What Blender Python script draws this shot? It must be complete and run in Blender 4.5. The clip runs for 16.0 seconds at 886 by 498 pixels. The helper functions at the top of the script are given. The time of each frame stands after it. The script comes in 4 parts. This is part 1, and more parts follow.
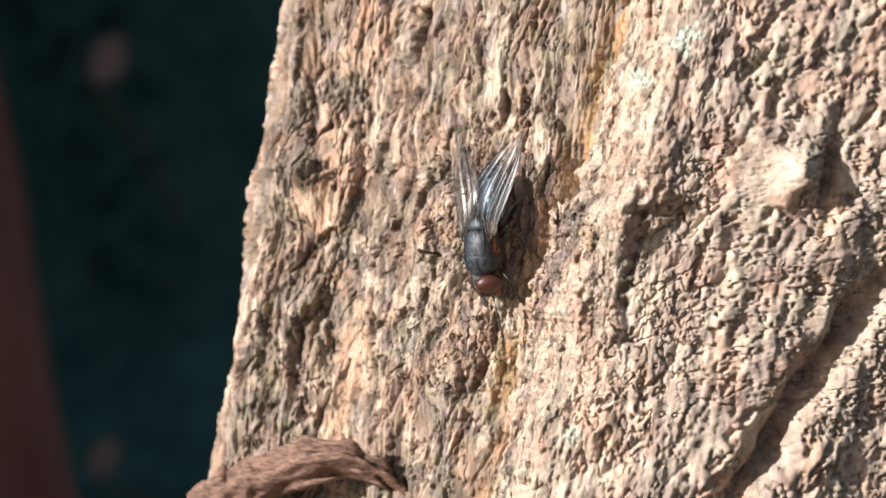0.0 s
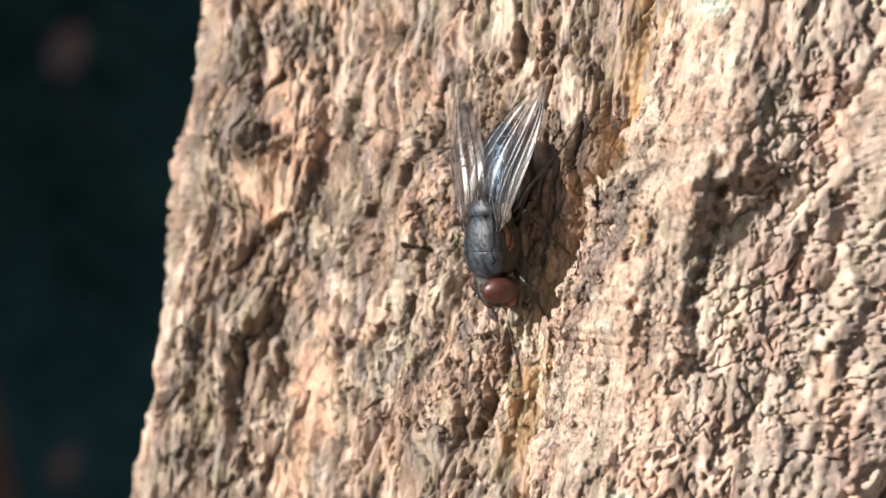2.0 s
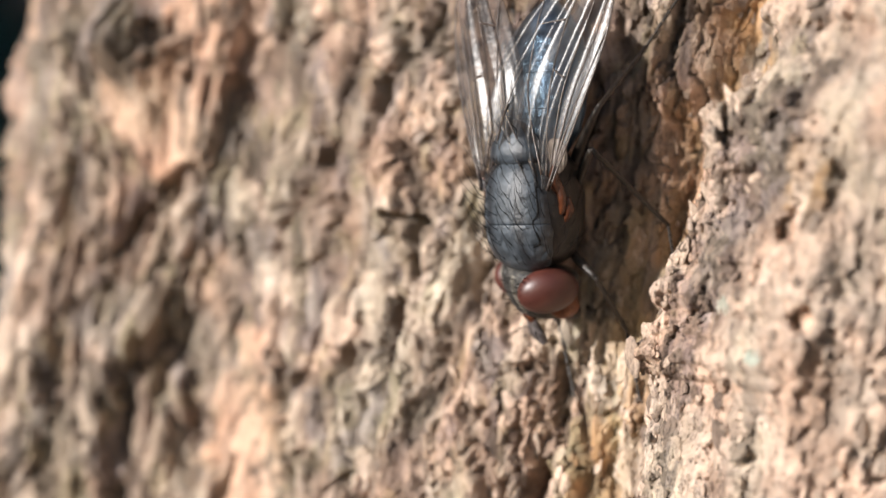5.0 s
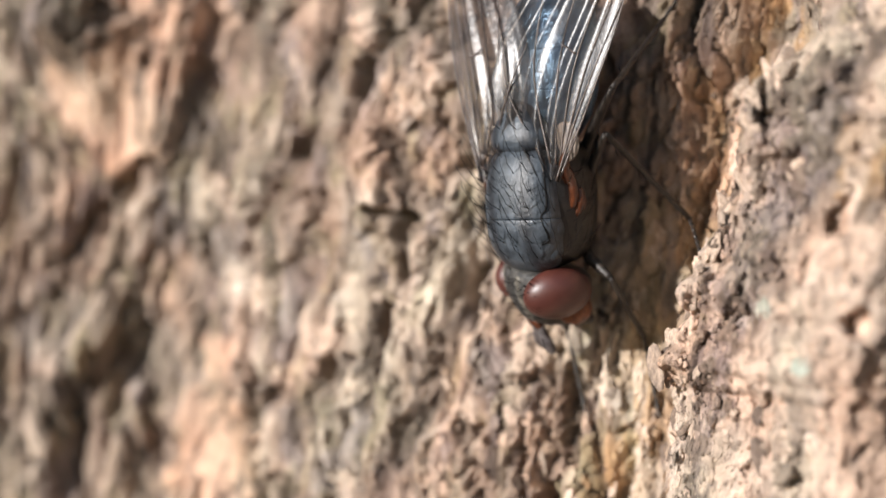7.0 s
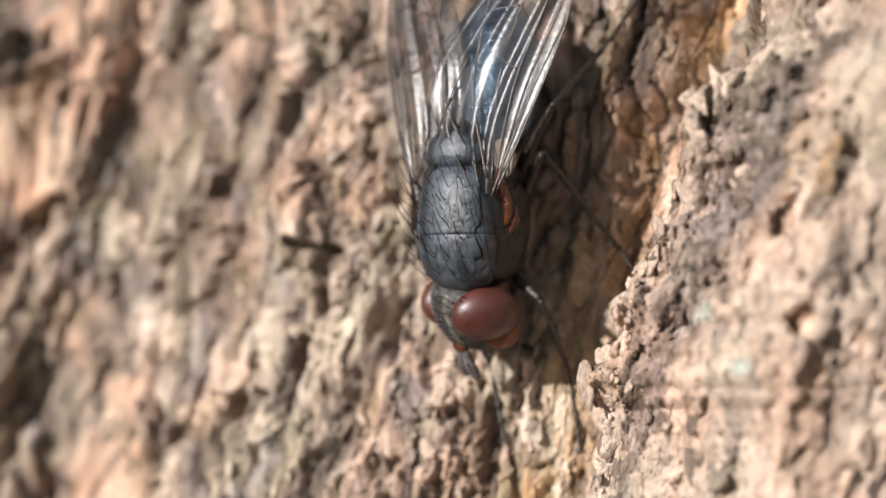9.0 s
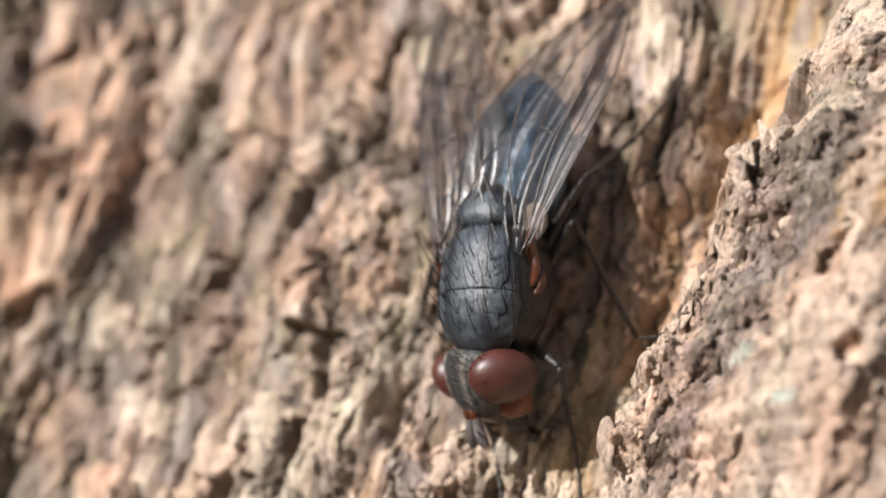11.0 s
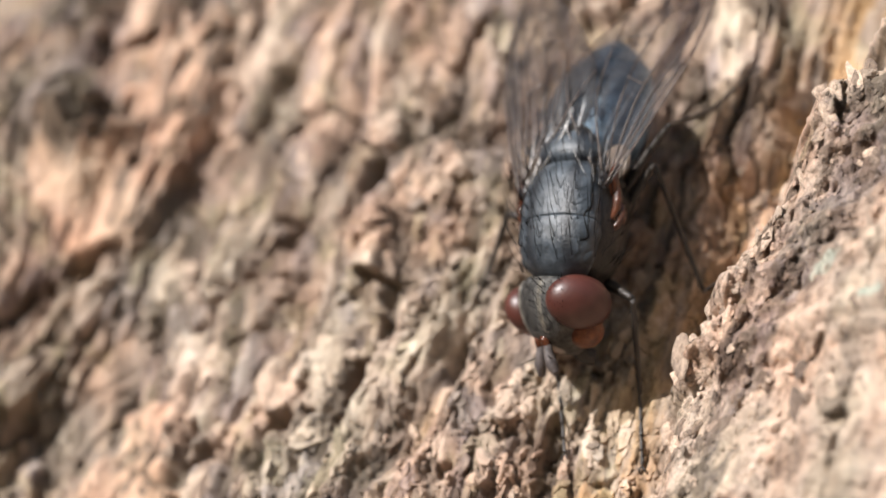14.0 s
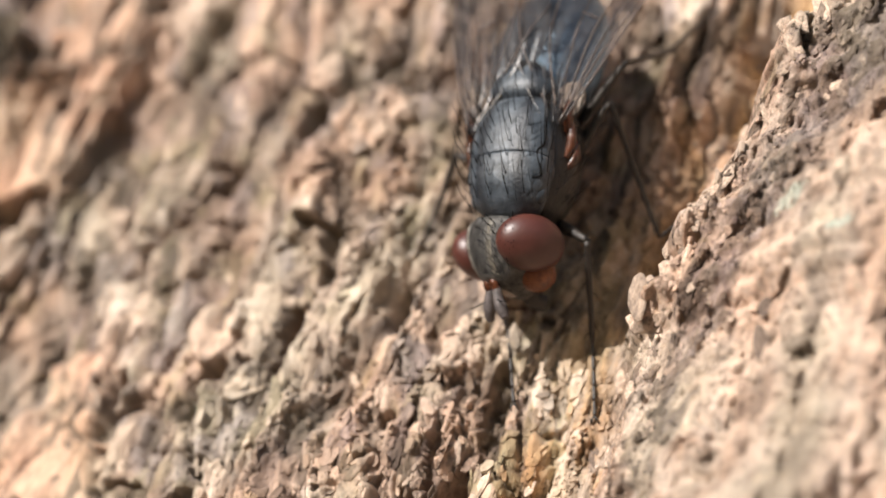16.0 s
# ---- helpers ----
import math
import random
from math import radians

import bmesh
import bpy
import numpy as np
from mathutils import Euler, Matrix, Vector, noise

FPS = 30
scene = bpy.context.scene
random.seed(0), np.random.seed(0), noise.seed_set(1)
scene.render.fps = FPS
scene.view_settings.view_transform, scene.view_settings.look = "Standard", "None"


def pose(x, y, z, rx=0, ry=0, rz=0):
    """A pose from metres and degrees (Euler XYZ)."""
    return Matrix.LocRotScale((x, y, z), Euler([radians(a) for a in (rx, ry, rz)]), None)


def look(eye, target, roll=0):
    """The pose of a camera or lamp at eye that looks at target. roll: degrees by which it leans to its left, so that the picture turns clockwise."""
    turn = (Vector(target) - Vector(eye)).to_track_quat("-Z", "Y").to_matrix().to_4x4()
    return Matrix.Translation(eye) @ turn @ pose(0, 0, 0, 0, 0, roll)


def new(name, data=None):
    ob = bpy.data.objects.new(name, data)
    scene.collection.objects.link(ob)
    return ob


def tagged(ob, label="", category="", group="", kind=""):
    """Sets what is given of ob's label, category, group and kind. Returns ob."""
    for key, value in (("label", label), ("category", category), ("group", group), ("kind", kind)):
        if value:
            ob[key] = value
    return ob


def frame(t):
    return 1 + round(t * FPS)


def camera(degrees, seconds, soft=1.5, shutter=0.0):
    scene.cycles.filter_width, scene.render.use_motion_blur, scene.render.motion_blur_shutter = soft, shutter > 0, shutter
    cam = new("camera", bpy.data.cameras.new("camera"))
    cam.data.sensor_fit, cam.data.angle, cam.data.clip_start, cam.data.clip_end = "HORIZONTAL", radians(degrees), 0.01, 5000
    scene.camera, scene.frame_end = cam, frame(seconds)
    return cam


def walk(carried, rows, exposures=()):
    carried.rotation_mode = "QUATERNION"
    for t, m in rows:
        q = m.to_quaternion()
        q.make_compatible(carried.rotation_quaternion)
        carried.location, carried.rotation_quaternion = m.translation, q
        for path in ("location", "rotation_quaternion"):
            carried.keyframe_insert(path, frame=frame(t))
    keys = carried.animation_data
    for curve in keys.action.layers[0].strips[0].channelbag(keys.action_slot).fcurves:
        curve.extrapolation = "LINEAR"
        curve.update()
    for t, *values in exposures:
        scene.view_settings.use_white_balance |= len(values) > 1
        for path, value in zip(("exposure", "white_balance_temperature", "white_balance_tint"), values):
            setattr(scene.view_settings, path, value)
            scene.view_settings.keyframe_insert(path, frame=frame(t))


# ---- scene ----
cam = camera(20.0, 16.0, soft=1.5)
PATH = [
    (0.0, pose(0.00994, -0.20396, 0.00385, 89.31, -0.81, 3.81)),
    (0.5, pose(0.00838, -0.18231, 0.00368, 89.31, -0.78, 3.64)),
    (1.0, pose(0.00755, -0.17110, 0.00376, 89.22, -0.66, 3.48)),
    (1.5, pose(0.00737, -0.16869, 0.00388, 89.05, -0.57, 3.49)),
    (2.0, pose(0.00574, -0.15628, 0.00304, 89.26, -0.66, 3.18)),
    (2.5, pose(0.00388, -0.13461, 0.00282, 89.23, -0.60, 2.74)),
    (3.0, pose(0.00236, -0.11907, 0.00175, 89.48, -0.83, 2.31)),
    (3.5, pose(0.00208, -0.11707, 0.00189, 89.38, -0.77, 2.24)),
    (3.7, pose(0.00296, -0.11739, 0.00190, 89.43, -0.72, 2.98)),
    (5.8, pose(0.00100, -0.09595, 0.00440, 86.75, 1.54, 2.42)),
    (6.0, pose(0.00032, -0.09692, 0.00386, 87.04, 1.18, 1.90)),
    (6.5, pose(-0.00020, -0.09612, 0.00313, 87.24, 1.02, 1.69)),
    (7.0, pose(0.00032, -0.09502, 0.00318, 87.69, 1.32, 1.38)),
    (7.5, pose(0.00054, -0.09460, 0.00211, 88.36, 1.01, 0.71)),
    (8.0, pose(0.00000, -0.09500, 0.00000, 90.00, -0.00, 0.00)),
    (8.5, pose(-0.00105, -0.09428, -0.00174, 92.45, -0.66, -1.32)),
    (9.0, pose(-0.00211, -0.09388, -0.00376, 94.29, -1.49, -2.47)),
    (9.5, pose(-0.00339, -0.09371, -0.00694, 97.19, -2.64, -3.70)),
    (10.0, pose(-0.00427, -0.09350, -0.01092, 100.75, -4.49, -4.83)),
    (10.2, pose(-0.00475, -0.09295, -0.01175, 102.06, -4.61, -5.47)),
    (12.5, pose(-0.00730, -0.08797, -0.02362, 113.12, -8.24, -10.54)),
    (13.0, pose(-0.00805, -0.08755, -0.02529, 114.31, -8.55, -11.39)),
    (13.5, pose(-0.00836, -0.08776, -0.02686, 115.21, -9.17, -11.42)),
    (14.0, pose(-0.00884, -0.08782, -0.02796, 116.26, -9.51, -11.43)),
    (14.5, pose(-0.00895, -0.08667, -0.02856, 116.92, -9.64, -11.72)),
    (15.0, pose(-0.00824, -0.08474, -0.02858, 117.20, -9.73, -12.18)),
    (15.5, pose(-0.00838, -0.08389, -0.02901, 117.49, -9.48, -13.12)),
    (16.0, pose(-0.00847, -0.08401, -0.02900, 117.52, -9.29, -13.34)),
]

walk(cam, PATH, [(0.0, 0.68, 6500, 10), (3.5, 0.67, 6550, 10), (7.0, 0.66, 6400, 10), (13.0, 0.64, 6350, 10), (14.5, 0.67, 6450, 10), (16.0, 0.70, 6650, 10)])

# ---- light ----
SUN_TO = Vector((0.755, 0.56, -0.32)).normalized()
world = bpy.data.worlds.new("sky")
scene.world = world
world.use_nodes = True
wn = world.node_tree.nodes
wl = world.node_tree.links
sky = wn.new("ShaderNodeTexSky")
sky.sky_type = "NISHITA"
sky.sun_disc = False
sky.sun_elevation = math.asin(-SUN_TO.z)
sky.sun_rotation = math.atan2(-SUN_TO.x, -SUN_TO.y)
wn["Background"].inputs[1].default_value = 0.068
wl.new(sky.outputs[0], wn["Background"].inputs[0])
sun = new("sun", bpy.data.lights.new("sun", "SUN"))
sun.data.energy = 5.0
sun.data.angle = radians(0.6)
sun.data.color = (1.0, 0.97, 0.95)
sun.matrix_world = look(-SUN_TO, (0, 0, 0))

MM = 0.001


# ---- materials ----
def material(name):
    m = bpy.data.materials.new(name)
    m.use_nodes = True
    nt = m.node_tree
    return m, nt, nt.nodes["Principled BSDF"]


def node(nt, kind):
    return nt.nodes.new(kind)


def noise_tex(nt, scale, detail=4.0, rough=0.55, stretch=(1, 1, 1), coords="Object"):
    tc = node(nt, "ShaderNodeTexCoord")
    mp = node(nt, "ShaderNodeMapping")
    mp.inputs["Scale"].default_value = stretch
    n = node(nt, "ShaderNodeTexNoise")
    n.inputs["Scale"].default_value = scale
    n.inputs["Detail"].default_value = detail
    n.inputs["Roughness"].default_value = rough
    nt.links.new(tc.outputs[coords], mp.inputs["Vector"])
    nt.links.new(mp.outputs[0], n.inputs["Vector"])
    return n


def ramp(nt, source, stops):
    r = node(nt, "ShaderNodeValToRGB")
    el = r.color_ramp.elements
    while len(el) < len(stops):
        el.new(0.5)
    for e, (p, c) in zip(el, stops):
        e.position, e.color = p, (*c, 1) if len(c) == 3 else c
    nt.links.new(source, r.inputs[0])
    return r.outputs[0]


def mix(nt, fac, a, b, kind="MIX"):
    n = node(nt, "ShaderNodeMix")
    n.data_type, n.blend_type = "RGBA", kind
    for sock, val in ((n.inputs[0], fac), (n.inputs[6], a), (n.inputs[7], b)):
        if isinstance(val, (int, float)):
            sock.default_value = val
        elif isinstance(val, tuple):
            sock.default_value = (*val, 1)
        else:
            nt.links.new(val, sock)
    return n.outputs[2]


def math_node(nt, op, a, b=0.0, clamp=False):
    n = node(nt, "ShaderNodeMath")
    n.operation, n.use_clamp = op, clamp
    for sock, val in ((n.inputs[0], a), (n.inputs[1], b)):
        if isinstance(val, (int, float)):
            sock.default_value = val
        else:
            nt.links.new(val, sock)
    return n.outputs[0]


def bump(nt, height, strength, distance, onto=None):
    n = node(nt, "ShaderNodeBump")
    n.inputs["Strength"].default_value = strength
    n.inputs["Distance"].default_value = distance
    nt.links.new(height, n.inputs["Height"])
    if onto is not None:
        nt.links.new(onto, n.inputs["Normal"])
    return n.outputs[0]


def bark_material():
    m, nt, bs = material("bark")
    lk = nt.links

    def mask(name):
        a = node(nt, "ShaderNodeAttribute")
        a.attribute_name = name
        return a.outputs["Fac"]

    fine = noise_tex(nt, 3600, 7, 0.72, (1, 1, 0.65)).outputs["Fac"]
    mid = noise_tex(nt, 1100, 5, 0.6, (1, 1, 0.4)).outputs["Fac"]
    wide = noise_tex(nt, 260, 4, 0.55, (1, 1, 0.5)).outputs["Fac"]
    base = ramp(nt, mid, [(0.30, (0.16, 0.122, 0.096)), (0.48, (0.30, 0.235, 0.188)), (0.68, (0.45, 0.368, 0.302))])
    base = mix(nt, ramp(nt, wide, [(0.38, (0, 0, 0)), (0.62, (0.55, 0.55, 0.55))]), base, (0.33, 0.265, 0.212))
    fresh = ramp(nt, mid, [(0.25, (0.45, 0.33, 0.25)), (0.55, (0.60, 0.475, 0.38)), (0.75, (0.69, 0.58, 0.49))])
    plate = ramp(nt, mid, [(0.28, (0.25, 0.187, 0.155)), (0.5, (0.36, 0.277, 0.233)), (0.72, (0.47, 0.38, 0.327))])
    peach = ramp(nt, mid, [(0.25, (0.46, 0.275, 0.18)), (0.55, (0.58, 0.385, 0.275)), (0.75, (0.66, 0.48, 0.37))])
    crust = ramp(nt, mid, [(0.3, (0.12, 0.095, 0.088)), (0.5, (0.25, 0.202, 0.186)), (0.68, (0.44, 0.37, 0.335))])
    ochre = ramp(nt, mid, [(0.3, (0.22, 0.13, 0.06)), (0.55, (0.46, 0.29, 0.155)), (0.72, (0.60, 0.44, 0.28))])
    tan = ramp(nt, mid, [(0.28, (0.18, 0.122, 0.086)), (0.5, (0.32, 0.228, 0.164)), (0.72, (0.45, 0.34, 0.255))])
    moss = ramp(nt, mid, [(0.3, (0.15, 0.128, 0.066)), (0.7, (0.42, 0.355, 0.21))])
    # dark brown bark; also stands in for shade in cracks and pits
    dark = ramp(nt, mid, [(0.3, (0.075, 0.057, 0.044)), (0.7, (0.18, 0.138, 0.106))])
    lich = ramp(nt, fine, [(0.35, (0.28, 0.31, 0.25)), (0.6, (0.50, 0.53, 0.46))])
    col = base
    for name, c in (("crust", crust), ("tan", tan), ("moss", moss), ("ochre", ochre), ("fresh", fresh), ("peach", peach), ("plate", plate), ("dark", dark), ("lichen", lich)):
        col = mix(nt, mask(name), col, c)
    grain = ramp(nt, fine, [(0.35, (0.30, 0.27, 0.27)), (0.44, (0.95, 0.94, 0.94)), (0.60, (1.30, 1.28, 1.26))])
    hue = noise_tex(nt, 420, 3, 0.5, (1, 1, 0.6)).outputs["Fac"]
    col = mix(nt, 1.0, col, ramp(nt, hue, [(0.38, (1.09, 0.965, 0.90)), (0.5, (1.01, 0.995, 0.985)), (0.62, (0.97, 1.0, 0.96))]), "MULTIPLY")
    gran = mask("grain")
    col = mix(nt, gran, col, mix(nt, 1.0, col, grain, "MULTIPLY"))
    lk.new(col, bs.inputs["Base Color"])
    bs.inputs["Roughness"].default_value = 0.82
    bs.inputs["Specular IOR Level"].default_value = 0.25
    fibre = noise_tex(nt, 5200, 5, 0.65, (1, 1, 0.22)).outputs["Fac"]
    b1 = bump(nt, fibre, 0.5, 0.00010, bump(nt, mid, 0.3, 0.0002))
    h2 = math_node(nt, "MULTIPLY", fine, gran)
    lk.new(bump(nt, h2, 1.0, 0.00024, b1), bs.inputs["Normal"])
    return m


def plain(name, dark, light, scale, rough=0.7, metal=0.0, bumps=0.3, dist=0.0001, stretch=(1, 1, 1), spec=0.4, coords="Object"):
    m, nt, bs = material(name)
    n = noise_tex(nt, scale, 5, 0.6, stretch, coords).outputs["Fac"]
    nt.links.new(ramp(nt, n, [(0.32, dark), (0.68, light)]), bs.inputs["Base Color"])
    bs.inputs["Roughness"].default_value = rough
    bs.inputs["Metallic"].default_value = metal
    bs.inputs["Specular IOR Level"].default_value = spec
    nt.links.new(bump(nt, n, bumps, dist), bs.inputs["Normal"])
    return m


BARK = bark_material()
DRYLEAF = plain("dry_leaf", (0.13, 0.082, 0.078), (0.20, 0.13, 0.122), 60, 0.8, 0, 0.3, 0.001)
PEEL = plain("peeling_bark", (0.07, 0.040, 0.030), (0.31, 0.185, 0.135), 1300, 0.8, 0, 0.6, 0.0004, (1, 1, 3), 0.3)
STEM = plain("shaded_stem_bark", (0.12, 0.045, 0.032), (0.25, 0.100, 0.072), 40, 0.85, 0, 0.5, 0.002, (1, 1, 0.3), 0.2)
CORE = plain("inner_foliage", (0.030, 0.085, 0.090), (0.105, 0.225, 0.225), 16, 0.9, 0, 0.8, 0.02)
LEAF = plain("shrub_leaf", (0.045, 0.105, 0.11), (0.085, 0.165, 0.165), 30, 0.85, 0, 0.2, 0.001, (1, 1, 1), 0.08)
TWIG = plain("twig", (0.06, 0.04, 0.03), (0.14, 0.10, 0.07), 90, 0.85)
SOIL = plain("leaf_litter", (0.03, 0.022, 0.015), (0.11, 0.075, 0.05), 14, 0.95, 0, 0.8, 0.01)


# ---- mesh helpers ----
def mesh_object(name, bm, mat, smooth=True):
    me = bpy.data.meshes.new(name)
    bm.normal_update()
    bm.to_mesh(me)
    bm.free()
    me.materials.append(mat)
    if smooth:
        me.shade_smooth()
    return new(name, me)


def part(name, bm, mat, parent, label="", smooth=True):
    ob = mesh_object(name, bm, mat, smooth)
    ob.parent = parent
    if label:
        tagged(ob, label)
    return ob


def loft(rings, seg=24, cap=True, power=2.0):
    """rings: (centre, half-width axis, half-height axis) as vectors."""
    bm = bmesh.new()
    rows = []
    for c, a, b in rings:
        row = []
        for k in range(seg):
            t = 2 * math.pi * k / seg
            ca, sa = math.cos(t), math.sin(t)
            ca = math.copysign(abs(ca) ** (2 / power), ca)
            sa = math.copysign(abs(sa) ** (2 / power), sa)
            row.append(bm.verts.new(Vector(c) + Vector(a) * ca + Vector(b) * sa))
        rows.append(row)
    for r0, r1 in zip(rows, rows[1:]):
        for k in range(seg):
            bm.faces.new((r0[k], r0[(k + 1) % seg], r1[(k + 1) % seg], r1[k]))
    if cap:
        bm.faces.new(rows[0][::-1])
        bm.faces.new(rows[-1])
    bmesh.ops.recalc_face_normals(bm, faces=bm.faces)
    return bm


def body_loft(rows, seg=32, power=2.0):
    """rows along y: (y, half width, half height, centre z)."""
    fine = []
    for i in range(len(rows) - 1):
        p0, p1, p2, p3 = (np.array(rows[max(0, min(len(rows) - 1, i + k))]) for k in (-1, 0, 1, 2))
        for t in (0, 0.25, 0.5, 0.75):
            fine.append(0.5 * (2 * p1 + (p2 - p0) * t + (2 * p0 - 5 * p1 + 4 * p2 - p3) * t * t + (3 * p1 - p0 - 3 * p2 + p3) * t ** 3))
    fine.append(np.array(rows[-1]))
    return loft([((0, y, z), (max(w, 0.02), 0, 0), (0, 0, max(h, 0.02))) for y, w, h, z in fine], seg, True, power)


def tube(points, radii, seg=8):
    pts = [Vector(p) for p in points]
    rings = []
    for i, p in enumerate(pts):
        d = (pts[min(i + 1, len(pts) - 1)] - pts[max(i - 1, 0)]).normalized()
        a = d.orthogonal().normalized()
        if i:
            a = (last - d * last.dot(d)).normalized()
        last = a
        rings.append((p, a * radii[i], d.cross(a) * radii[i]))
    return loft(rings, seg)


def smooth_path(points, steps=6):
    pts = [Vector(p) for p in points]
    out = []
    for i in range(len(pts) - 1):
        p0, p1, p2, p3 = pts[max(i - 1, 0)], pts[i], pts[i + 1], pts[min(i + 2, len(pts) - 1)]
        for k in range(steps):
            t = k / steps
            out.append(0.5 * (2 * p1 + (p2 - p0) * t + (2 * p0 - 5 * p1 + 4 * p2 - p3) * t * t + (3 * p1 - p0 - 3 * p2 + p3) * t ** 3))
    return out + [pts[-1]]


def ball(centre, radii, seg=24, rings=14):
    bm = bmesh.new()
    bmesh.ops.create_uvsphere(bm, u_segments=seg, v_segments=rings, radius=1.0)
    bmesh.ops.scale(bm, vec=radii, verts=bm.verts)
    bmesh.ops.translate(bm, vec=centre, verts=bm.verts)
    return bm


# ---- numeric noise on arrays ----
def hashed(ix, iy, seed):
    h = (ix.astype(np.int64) * 374761393 + iy.astype(np.int64) * 668265263 + seed * 982451653) & 0x7FFFFFFF
    h = ((h ^ (h >> 13)) * 1274126177) & 0x7FFFFFFF
    return ((h ^ (h >> 16)) & 0xFFFFFF) / float(0xFFFFFF)


def perlin(x, y, seed=0):
    ix, iy = np.floor(x), np.floor(y)
    fx, fy = x - ix, y - iy
    u, v = fx * fx * fx * (fx * (fx * 6 - 15) + 10), fy * fy * fy * (fy * (fy * 6 - 15) + 10)
    out = 0
    for dx, wx in ((0, 1 - u), (1, u)):
        for dy, wy in ((0, 1 - v), (1, v)):
            a = hashed(ix + dx, iy + dy, seed) * (2 * np.pi)
            out = out + wx * wy * (np.cos(a) * (fx - dx) + np.sin(a) * (fy - dy))
    return out * 1.5


def fbm(x, y, octaves, seed=0, gain=0.5):
    total, amp = 0, 1.0
    for k in range(octaves):
        total = total + amp * perlin(x * 2 ** k, y * 2 ** k, seed + k)
        amp *= gain
    return total


def cells(x, y, seed=0, jitter=0.9):
    """Distances to the nearest and second nearest cell point, the nearest cell's random number, and the way to its point."""
    ix, iy = np.floor(x), np.floor(y)
    f1, f2, who = np.full(x.shape, 9.0), np.full(x.shape, 9.0), np.zeros(x.shape)
    ox, oy = np.zeros(x.shape), np.zeros(x.shape)
    for dx in (-1, 0, 1):
        for dy in (-1, 0, 1):
            cx, cy = ix + dx, iy + dy
            px = x - (cx + 0.5 + jitter * (hashed(cx, cy, seed) - 0.5))
            py = y - (cy + 0.5 + jitter * (hashed(cx, cy, seed + 7) - 0.5))
            d = np.hypot(px, py)
            near = d < f1
            f2 = np.where(near, f1, np.minimum(f2, d))
            who = np.where(near, hashed(cx, cy, seed + 13), who)
            ox, oy = np.where(near, px, ox), np.where(near, py, oy)
            f1 = np.where(near, d, f1)
    return f1, f2, who, ox, oy


def chips(x, y, level, tilt, seed):
    """Angular flakes: each cell lies at its own height and leans its own way. Also the width to the rim, and the cell's number."""
    f1, f2, who, ox, oy = cells(x, y, seed)
    lean_x, lean_y = (who * 7.31) % 1 - 0.5, (who * 13.7) % 1 - 0.5
    return level * (who - 0.5) + tilt * (lean_x * ox + lean_y * oy) * 2, f2 - f1, who


def step(a, b, x):
    t = np.clip((x - a) / (b - a), 0, 1)
    return t * t * (3 - 2 * t)


def blot(S, V, s, v, ws, wv, rough=0.35, seed=0):
    """A patch with an uneven rim: 1 inside, 0 outside."""
    d = np.hypot((S - s) / ws, (V - v) / wv)
    d = d + rough * fbm(S / (0.6 * min(ws, wv)), V / (0.9 * min(ws, wv)), 3, seed)
    return 1 - step(0.75, 1.1, d)


# ---- the trunk ----
RADIUS, AXIS_X, AXIS_Y, LEAN = 33.0, 16.5, 1.6, 0.147


BAND_V, BAND_S, BAND_W = (-7, -3.4, -1.5, 0, 2, 3.8, 5.2, 5.8), (-10.4, -10.0, -9.6, -9.35, -9.1, -8.5, -7.6, -7.2), (0.4, 0.65, 0.75, 0.95, 1.15, 1.35, 0.9, 0.2)
LIP_V, LIP_H = (-9, -6, -3, -1, 1, 5, 8, 12), (0.0, 0.2, 0.4, 1.2, 1.7, 3.2, 2.0, 0.5)
FLANK = -27.0


def flank_table():
    """Plan of the trunk's broad left flank: it leaves the round, lies almost flat, turns a blunt corner and runs back."""
    s = np.arange(0.0, 40.0, 0.1)
    th = np.radians(np.interp(s, [0, 0.6, 3.2, 8.0, 10.6, 13.5, 40], [-46.9, -42, -8, -17, -62, -93, -92]))
    x = AXIS_X + RADIUS * math.sin(FLANK / RADIUS) - np.concatenate([[0], np.cumsum(np.cos(th) * 0.1)[:-1]])
    y = AXIS_Y - RADIUS * math.cos(FLANK / RADIUS) - np.concatenate([[0], np.cumsum(np.sin(th) * 0.1)[:-1]])
    n = int(np.argmax(y > AXIS_Y - 0.2))
    return FLANK - s[:n][::-1], x[:n][::-1], y[:n][::-1], th[:n][::-1]


FLANK_S, FLANK_X, FLANK_Y, FLANK_T = flank_table()
S_END = float(FLANK_S[0])


def on_trunk(s, v, h):
    th = np.where(s < FLANK, np.interp(s, FLANK_S, FLANK_T), s / RADIUS)
    x = np.where(s < FLANK, np.interp(s, FLANK_S, FLANK_X), AXIS_X + RADIUS * np.sin(s / RADIUS))
    y = np.where(s < FLANK, np.interp(s, FLANK_S, FLANK_Y), AXIS_Y - RADIUS * np.cos(s / RADIUS))
    return (x + LEAN * v + h * np.sin(th), y - h * np.cos(th), v)


EDGE_V = np.array([-60, -15, -8, -4.4, -2.2, 1.0, 3.7, 6.4, 10.7, 14.5, 19.2, 60])
EDGE_S = np.array([-13.3, -12.1, -11.8, -11.7, -11.8, -10.9, -10.3, -9.3, -8.9, -8.4, -7.6, -5.2])


